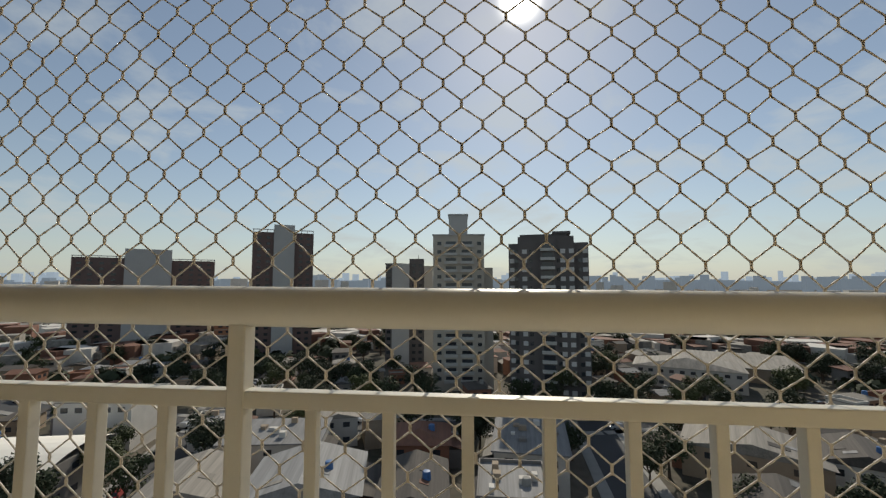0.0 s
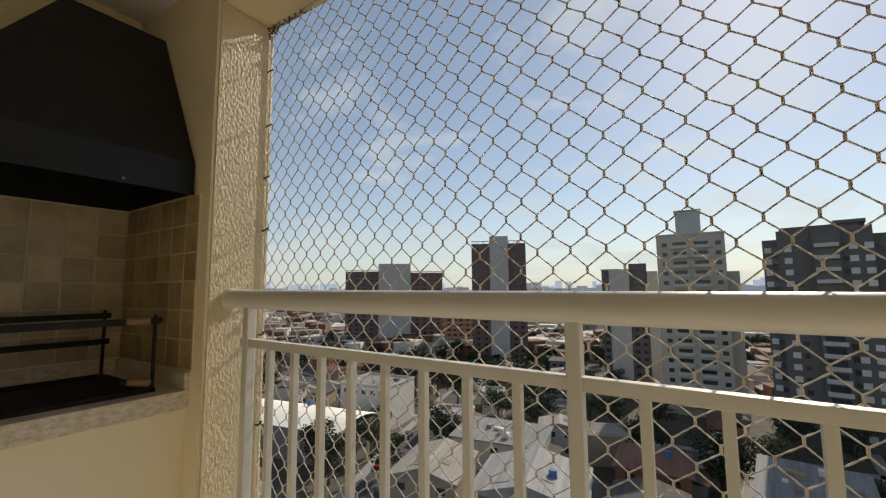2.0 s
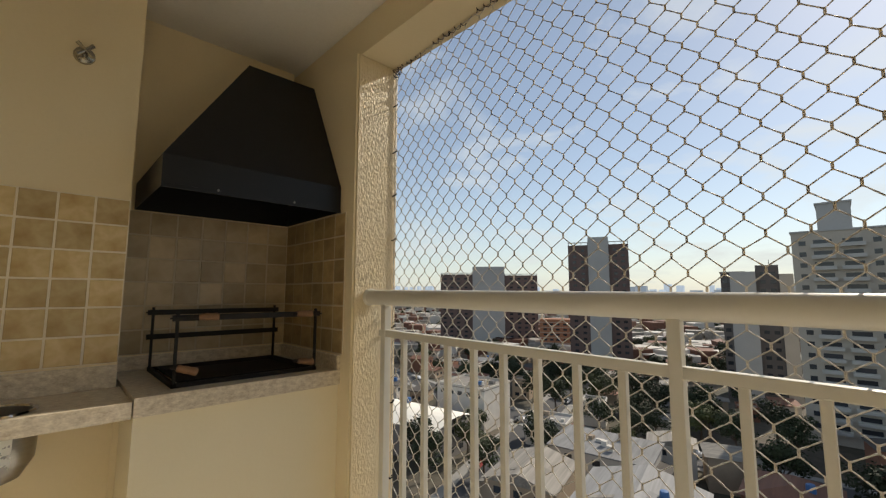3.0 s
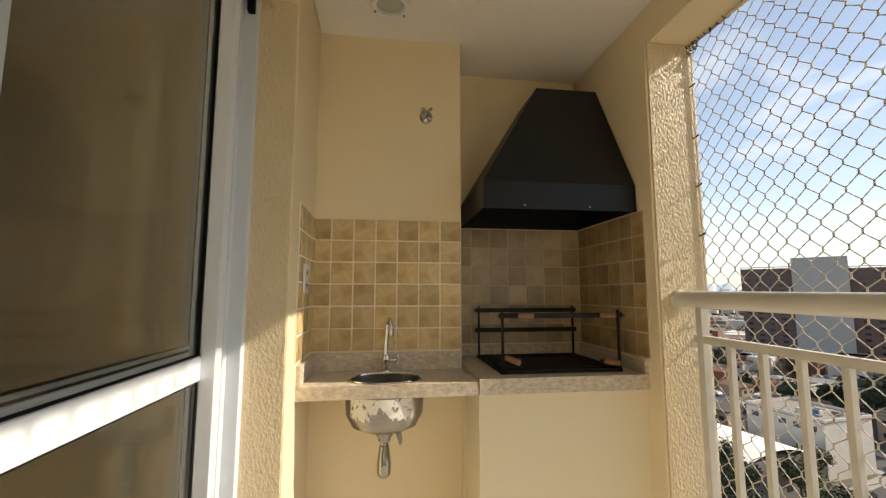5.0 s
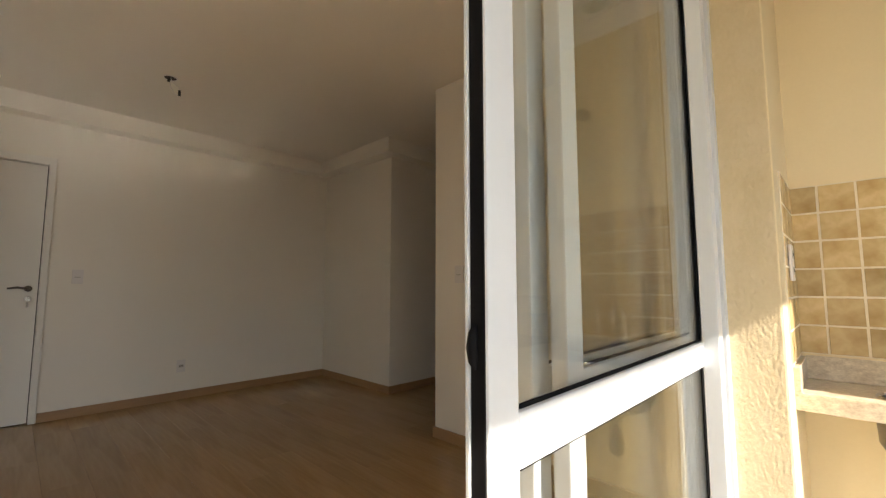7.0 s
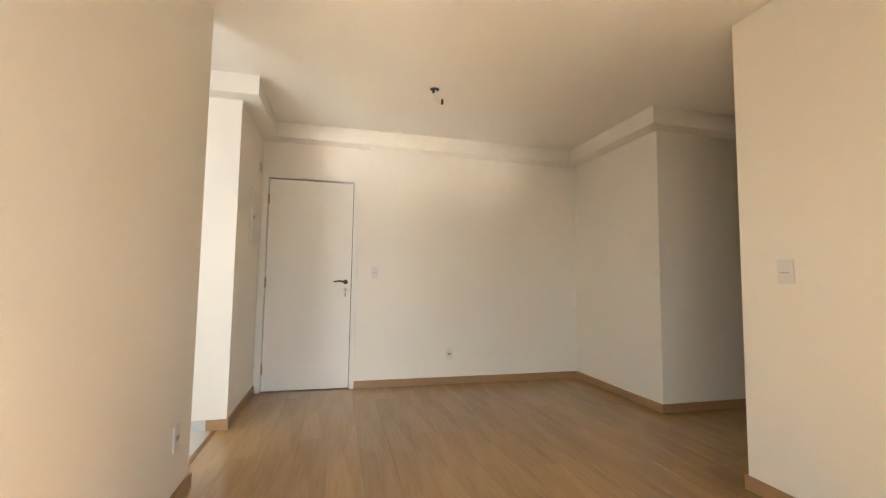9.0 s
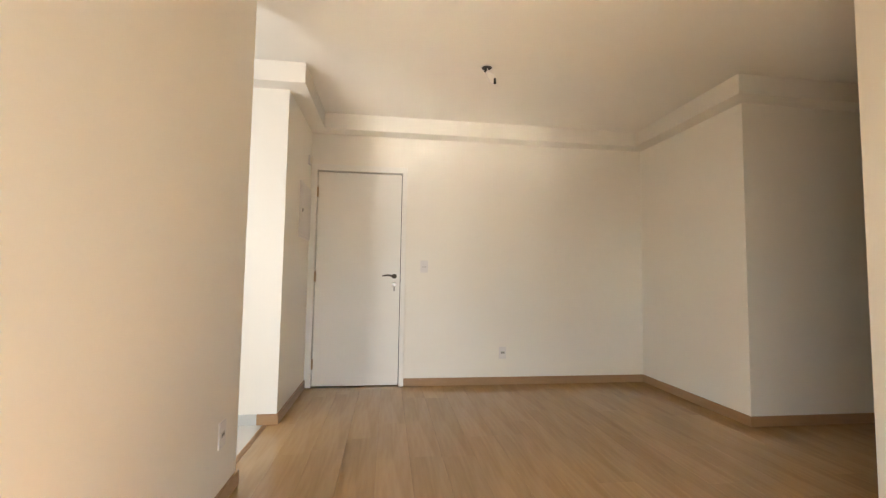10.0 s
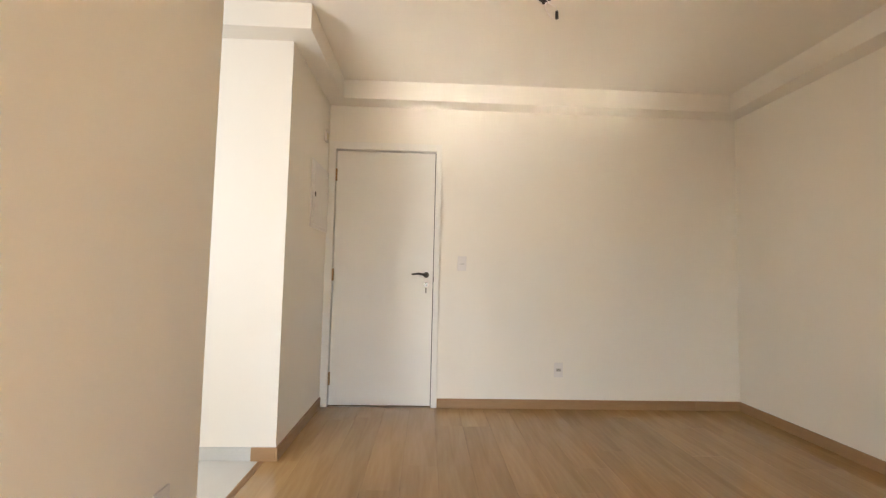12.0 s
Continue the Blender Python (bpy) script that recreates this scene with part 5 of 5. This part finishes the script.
# ---- trees ----
for k in range(460):
    az_t, r_t = RNG.uniform(-60, 55), RNG.uniform(85, 300)
    tx, ty = polar(az_t, r_t)
    if near_road(tx, ty, 6.5) or any((tx - a) ** 2 + (ty - b) ** 2 < (c + 1.0) ** 2 for a, b, c in KEEP):
        continue
    TREE_SPOTS.append((tx, ty, RNG.uniform(0.8, 1.35)))


def tree_prototype(seed, leaf_mat):
    rng = random.Random(seed)
    base = thing("tree", (0, 0, 0), "leafy dark green street tree" if leaf_mat is LEAF_DARK else "leafy light green tree", "tree")
    bm = bmesh.new()
    add_tube(bm, [(0, 0, 0), (0.1, 0.05, 1.5), (0.0, 0.1, 3.2)], [0.28, 0.2, 0.14], 8)
    centres = []
    for k in range(7):
        a = k * 0.9 + rng.uniform(-0.3, 0.3)
        reach, up = rng.uniform(1.2, 2.6), rng.uniform(4.2, 7.2)
        add_tube(bm, [(0, 0.08, 2.4 + 0.1 * k), (reach * 0.5 * math.cos(a), reach * 0.5 * math.sin(a), 3.9), (reach * math.cos(a), reach * math.sin(a), up)], [0.11, 0.07, 0.03], 6)
        centres.append((Vector((reach * math.cos(a), reach * math.sin(a), up)), rng.uniform(1.1, 1.9)))
    centres.append((Vector((0, 0, 6.6)), 1.9))
    part("trunk", bm, BARK, base)
    verts, faces = [], []
    for k in range(1500):
        c, r = rng.choice(centres)
        way = Vector((rng.gauss(0, 1), rng.gauss(0, 1), rng.gauss(0, 0.8))).normalized()
        p = c + way * r * rng.uniform(0.55, 1.05)
        n = (way + Vector((rng.uniform(-0.8, 0.8), rng.uniform(-0.8, 0.8), rng.uniform(-0.4, 0.9)))).normalized()
        s = n.orthogonal().normalized() * rng.uniform(0.16, 0.34)
        s.rotate(Matrix.Rotation(rng.uniform(0, 6.28), 3, n))
        q = n.cross(s) * rng.uniform(0.6, 1.0)
        i = len(verts)
        verts += [p - s, p - q * 0.7, p + s, p + q * 0.7]
        faces.append((i, i + 1, i + 2, i + 3))
    mesh = bpy.data.meshes.new("crown")
    mesh.from_pydata(verts, [], faces)
    mesh.materials.append(leaf_mat)
    crown = new("crown", mesh)
    crown.parent = base
    return base


PROTOS = [tree_prototype(5, LEAF_DARK), tree_prototype(8, LEAF_DARK), tree_prototype(9, LEAF_LIGHT)]
for k, (tx, ty, s) in enumerate(TREE_SPOTS):
    kind = (0, 1, 0, 2, 1)[k % 5]
    m = Matrix.Translation((tx, ty, STREET)) @ pose(0, 0, 0, 0, 0, k * 67)
    PROTOS[kind].scale = (s * 1.15, s * 1.15, s * 1.05)
    if k < 3:
        PROTOS[k].matrix_basis = m
        PROTOS[k].scale = (s * 1.15, s * 1.15, s * 1.05)
    else:
        copy_thing(PROTOS[kind], m)


# ---- parked cars ----
def car(x, y, turn, mat):
    base = new("parked_car")
    base.matrix_basis = Matrix.Translation((x, y, STREET + 0.02)) @ pose(0, 0, 0, 0, 0, turn)
    tagged(base, "small car parked at the kerb", "car", "parked cars")
    bm = bmesh.new()
    side = [(-2.05, 0.35), (-2.1, 0.75), (-1.5, 0.9), (-0.9, 1.42), (0.9, 1.45), (1.6, 0.95), (2.1, 0.85), (2.1, 0.35)]
    for s in (-0.82, 0.82):
        bm.faces.new([bm.verts.new((a, s * (0.85 if b > 1 else 1), b)) for a, b in side])
    bm.verts.ensure_lookup_table()
    n = len(side)
    for k in range(n):
        bm.faces.new((bm.verts[k], bm.verts[(k + 1) % n], bm.verts[n + (k + 1) % n], bm.verts[n + k]))
    body = new("body", finish(bm, "body", mat))
    body.parent = base
    glass = new("windscreen", finish(add_hull(bmesh.new(), [(-1.45, -0.7, 0.95), (-1.45, 0.7, 0.95), (-0.93, 0.62, 1.41), (-0.93, -0.62, 1.41)], [(0, 1, 2, 3)]), "windscreen", PANE_DARK))
    glass.parent = base
    glass.location = (-0.03, 0, 0.02)
    for wx in (-1.3, 1.3):
        for wy in (-0.8, 0.8):
            ob = new("wheel", finish(lathe([(0.0, -0.1), (0.31, -0.1), (0.31, 0.1), (0.0, 0.1)], (wx, wy, 0.31), "y", 12), "wheel", RUBBER))
            ob.parent = base
    return base


CAR_PAINT = [material("car_paint_" + n, c, 0.3, second=tuple(v * 0.95 for v in c), scale=1, coat=0.5) for n, c in
             (("white", (0.75, 0.75, 0.74)), ("silver", (0.45, 0.46, 0.47)), ("black", (0.02, 0.02, 0.022)), ("red", (0.35, 0.04, 0.03)))]
for line in ROADS[:2]:
    for (xa, ya), (xb, yb) in zip(line, line[1:]):
        way = Vector((xb - xa, yb - ya))
        steps = int(way.length / 8)
        for k in range(steps):
            if RNG.random() < 0.5:
                continue
            p = Vector((xa, ya)).lerp(Vector((xb, yb)), (k + 0.5) / steps) + way.normalized().orthogonal() * RNG.choice((-2.9, 2.9))
            if 45 < p.length < 190:
                car(p.x, p.y, math.degrees(math.atan2(way.y, way.x)), RNG.choice(CAR_PAINT))


# ---- far town, too small to tell apart ----
def far_town():
    rng = random.Random(77)
    groups = {"far_roofs": (bmesh.new(), ROOFS[0]), "far_clay_roofs": (bmesh.new(), ROOFS[1]), "far_walls": (bmesh.new(), WALLS[0])}
    verts, faces = {k: [] for k in groups}, {k: [] for k in groups}

    def block(key, x, y, w, d, h, turn):
        c, s = math.cos(turn), math.sin(turn)
        i = len(verts[key])
        for z in (STREET, STREET + h):
            for a, b in ((-w, -d), (w, -d), (w, d), (-w, d)):
                verts[key].append((x + a * c - b * s, y + a * s + b * c, z))
        for f in ((4, 5, 6, 7), (0, 1, 5, 4), (1, 2, 6, 5), (2, 3, 7, 6), (3, 0, 4, 7)):
            faces[key].append(tuple(i + v for v in f))
    for k in range(3600):
        r = 240 + 1300 * rng.random() ** 1.6
        az = radians(rng.uniform(-72, 66))
        x, y = r * math.sin(az), r * math.cos(az)
        key = rng.choice(("far_roofs", "far_clay_roofs", "far_walls"))
        block(key, x, y, rng.uniform(4, 9), rng.uniform(4, 8), rng.choice((3.5, 4, 6.5, 7, 9)), rng.uniform(0, 3.1))
    for k in range(46):
        r = rng.uniform(500, 1500)
        az = radians(rng.uniform(-68, 62))
        block("far_walls", r * math.sin(az), r * math.cos(az), rng.uniform(7, 12), rng.uniform(6, 9), rng.uniform(18, 36 + 0.012 * r), rng.uniform(0, 3.1))
    names = {"far_roofs": "grey roofs of the distant town", "far_clay_roofs": "reddish roofs of the distant town", "far_walls": "pale houses of the distant town"}
    for key, (bm, mat) in groups.items():
        bm.free()
        mesh = bpy.data.meshes.new(key)
        mesh.from_pydata(verts[key], [], faces[key])
        mesh.materials.append(mat)
        tagged(new(key, mesh), names[key], "town", kind="stuff")
    leaves_v, leaves_f = [], []
    for k in range(900):
        r = 180 + 1300 * rng.random() ** 1.5
        az = radians(rng.uniform(-72, 66))
        cx, cy = r * math.sin(az), r * math.cos(az)
        if r < 330 and any((cx - a) ** 2 + (cy - b) ** 2 < c * c for a, b, c in KEEP):
            continue
        size = rng.uniform(3.5, 6.5)
        for q in range(34):
            way = Vector((rng.gauss(0, 1), rng.gauss(0, 1), abs(rng.gauss(0, 0.8)))).normalized()
            p = Vector((cx, cy, STREET + 3.0)) + Vector((way.x * size, way.y * size, way.z * size * 0.9)) * rng.uniform(0.5, 1)
            s = way.orthogonal().normalized() * size * 0.28
            s.rotate(Matrix.Rotation(rng.uniform(0, 6), 3, way))
            o = way.cross(s)
            i = len(leaves_v)
            leaves_v += [p - s, p - o, p + s * 0.9, p + o * 1.1]
            leaves_f.append((i, i + 1, i + 2, i + 3))
    mesh = bpy.data.meshes.new("far_woods")
    mesh.from_pydata(leaves_v, [], leaves_f)
    mesh.materials.append(LEAF_DARK)
    tagged(new("far_woods", mesh), "dark tree crowns scattered through the distant town", "trees", kind="stuff")


far_town()


def skyline():
    """Towers kilometres away on the horizon; bluish colour and glow stand in for haze."""
    rng = random.Random(15)
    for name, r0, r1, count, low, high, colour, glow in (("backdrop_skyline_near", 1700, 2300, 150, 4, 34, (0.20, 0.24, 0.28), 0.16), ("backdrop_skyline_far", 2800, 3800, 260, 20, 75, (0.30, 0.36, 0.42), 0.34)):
        m = material(name + "_painted_haze", colour, 1.0, second=tuple(c * 0.9 for c in colour), scale=0.01, fine=0.05)
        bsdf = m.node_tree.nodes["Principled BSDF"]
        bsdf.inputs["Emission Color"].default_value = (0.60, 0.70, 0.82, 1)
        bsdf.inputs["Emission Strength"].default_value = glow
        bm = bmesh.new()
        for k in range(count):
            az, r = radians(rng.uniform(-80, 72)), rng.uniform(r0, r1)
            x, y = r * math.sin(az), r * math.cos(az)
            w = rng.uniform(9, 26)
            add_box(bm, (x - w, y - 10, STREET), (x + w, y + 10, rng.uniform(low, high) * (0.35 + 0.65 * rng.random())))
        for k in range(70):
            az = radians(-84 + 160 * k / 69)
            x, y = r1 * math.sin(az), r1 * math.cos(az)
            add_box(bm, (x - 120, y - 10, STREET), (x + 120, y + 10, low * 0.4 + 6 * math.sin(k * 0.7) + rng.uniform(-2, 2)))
        setting(name, bm, m, "far horizon towers with haze painted in as bluish glow", "skyline")


skyline()


# ---- tiles and planks, piece by piece ----
def tile_mesh(w, h, mat, depth=0.006):
    bm = bmesh.new()
    b = 0.0022
    pts = [(-w / 2, 0, -h / 2), (w / 2, 0, -h / 2), (w / 2, 0, h / 2), (-w / 2, 0, h / 2),
           (-w / 2, depth - b, -h / 2), (w / 2, depth - b, -h / 2), (w / 2, depth - b, h / 2), (-w / 2, depth - b, h / 2),
           (-w / 2 + b, depth, -h / 2 + b), (w / 2 - b, depth, -h / 2 + b), (w / 2 - b, depth, h / 2 - b), (-w / 2 + b, depth, h / 2 - b)]
    add_hull(bm, pts, [(0, 1, 5, 4), (1, 2, 6, 5), (2, 3, 7, 6), (3, 0, 4, 7), (4, 5, 9, 8), (5, 6, 10, 9), (6, 7, 11, 10), (7, 4, 8, 11), (8, 9, 10, 11)])
    return finish(bm, "tile", mat)


TILE_MESHES = {}


def tiled(name, origin, along, facing_turn, length, z0, rows, pitch, offset, label, mat=TILE, bed_mat=GROUT):
    """Tiles on a wall face: a grout bed with the tiles proud of it."""
    gap = 0.0055
    ox, oy = origin
    ax, ay = along
    bed = bmesh.new()
    nx, ny = {0: (0, 1), -90: (1, 0), 180: (0, -1)}[facing_turn]
    a, b = Vector((ox, oy, z0)), Vector((ox + ax * length, oy + ay * length, z0 + rows * pitch))
    lo = [min(a[i], b[i]) for i in range(3)]
    hi = [max(a[i], b[i]) for i in range(3)]
    if nx:
        hi[0] += 0.004 * nx
    elif ny > 0:
        hi[1] += 0.004
    else:
        lo[1] -= 0.004
    add_box(bed, lo, hi)
    wall = setting(name, bed, bed_mat, label, "tiling")
    rng = random.Random(len(name))
    cuts = [0.0]
    s = offset if offset > 0.004 else pitch
    while s < length - 0.004:
        cuts.append(s)
        s += pitch
    cuts.append(length)
    for r in range(rows):
        for c0, c1 in zip(cuts, cuts[1:]):
            w = round(c1 - c0 - gap, 4)
            if w < 0.008:
                continue
            key = (w, round(pitch - gap, 4), mat.name)
            if key not in TILE_MESHES:
                TILE_MESHES[key] = tile_mesh(key[0], key[1], mat)
            ob = new("tile", TILE_MESHES[key])
            mid = 0.5 * (c0 + c1)
            ob.parent = wall
            ob.matrix_basis = (Matrix.Translation((ox + ax * mid + nx * -0.0005, oy + ay * mid + ny * -0.0005, z0 + (r + 0.5) * pitch))
                               @ pose(0, 0, 0, rng.uniform(-0.5, 0.5), rng.choice((0, 90, 180, 270)) if abs(w - key[1]) < 1e-4 else 0, facing_turn + rng.uniform(-0.5, 0.5)))


tiled("wall_tiles_sink", (-2.01, -0.824), (0, -1), -90, 0.681, 0.853, 6, 0.1003, 0.1015, "ochre glazed square wall tiles above the sink")
tiled("wall_tiles_return", (-2.004, -1.505), (1, 0), 0, 0.334, 0.853, 6, 0.1003, 0.1003, "ochre glazed square tiles on the return wall")
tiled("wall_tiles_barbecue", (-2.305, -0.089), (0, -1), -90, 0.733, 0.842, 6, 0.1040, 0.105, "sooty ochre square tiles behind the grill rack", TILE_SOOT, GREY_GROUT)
tiled("wall_tiles_barbecue_side", (-2.299, -0.085), (1, 0), 180, 0.61, 0.842, 6, 0.1040, 0.105, "ochre square tiles beside the grill rack, darkened for smoke and hood shade", TILE_SIDE, GREY_GROUT)


def plank_mesh(w, l):
    bm = bmesh.new()
    b = 0.0004
    t = 0.008
    pts = [(-w / 2, -l / 2, -t), (w / 2, -l / 2, -t), (w / 2, l / 2, -t), (-w / 2, l / 2, -t),
           (-w / 2, -l / 2, -b), (w / 2, -l / 2, -b), (w / 2, l / 2, -b), (-w / 2, l / 2, -b),
           (-w / 2 + b, -l / 2 + b, 0), (w / 2 - b, -l / 2 + b, 0), (w / 2 - b, l / 2 - b, 0), (-w / 2 + b, l / 2 - b, 0)]
    add_hull(bm, pts, [(0, 1, 5, 4), (1, 2, 6, 5), (2, 3, 7, 6), (3, 0, 4, 7), (4, 5, 9, 8), (5, 6, 10, 9), (6, 7, 11, 10), (7, 4, 8, 11), (8, 9, 10, 11)])
    return finish(bm, "plank", PLANK)


def lay_floor():
    rng = random.Random(21)
    w, l, gap = 0.197, 1.2, 0.0005
    cache = {}
    x = 0.80
    while x > -6.0:
        x0 = max(x - w, -6.0)
        y_start, y_end = (-1.80, -6.105) if x0 > -2.75 else (-3.59, -4.786)
        y = y_start + rng.uniform(0.1, 1.1)
        while y > y_end:
            a, b = min(y, y_start), max(y - l, y_end)
            if a - b > 0.02:
                key = (round(x - x0 - gap, 4), round(a - b - gap, 2))
                if key not in cache:
                    cache[key] = plank_mesh(*key)
                ob = new("plank", cache[key])
                ob.parent = floor
                ob.location = (0.5 * (x + x0), 0.5 * (a + b), 0)
            y -= l
        x -= w


lay_floor()
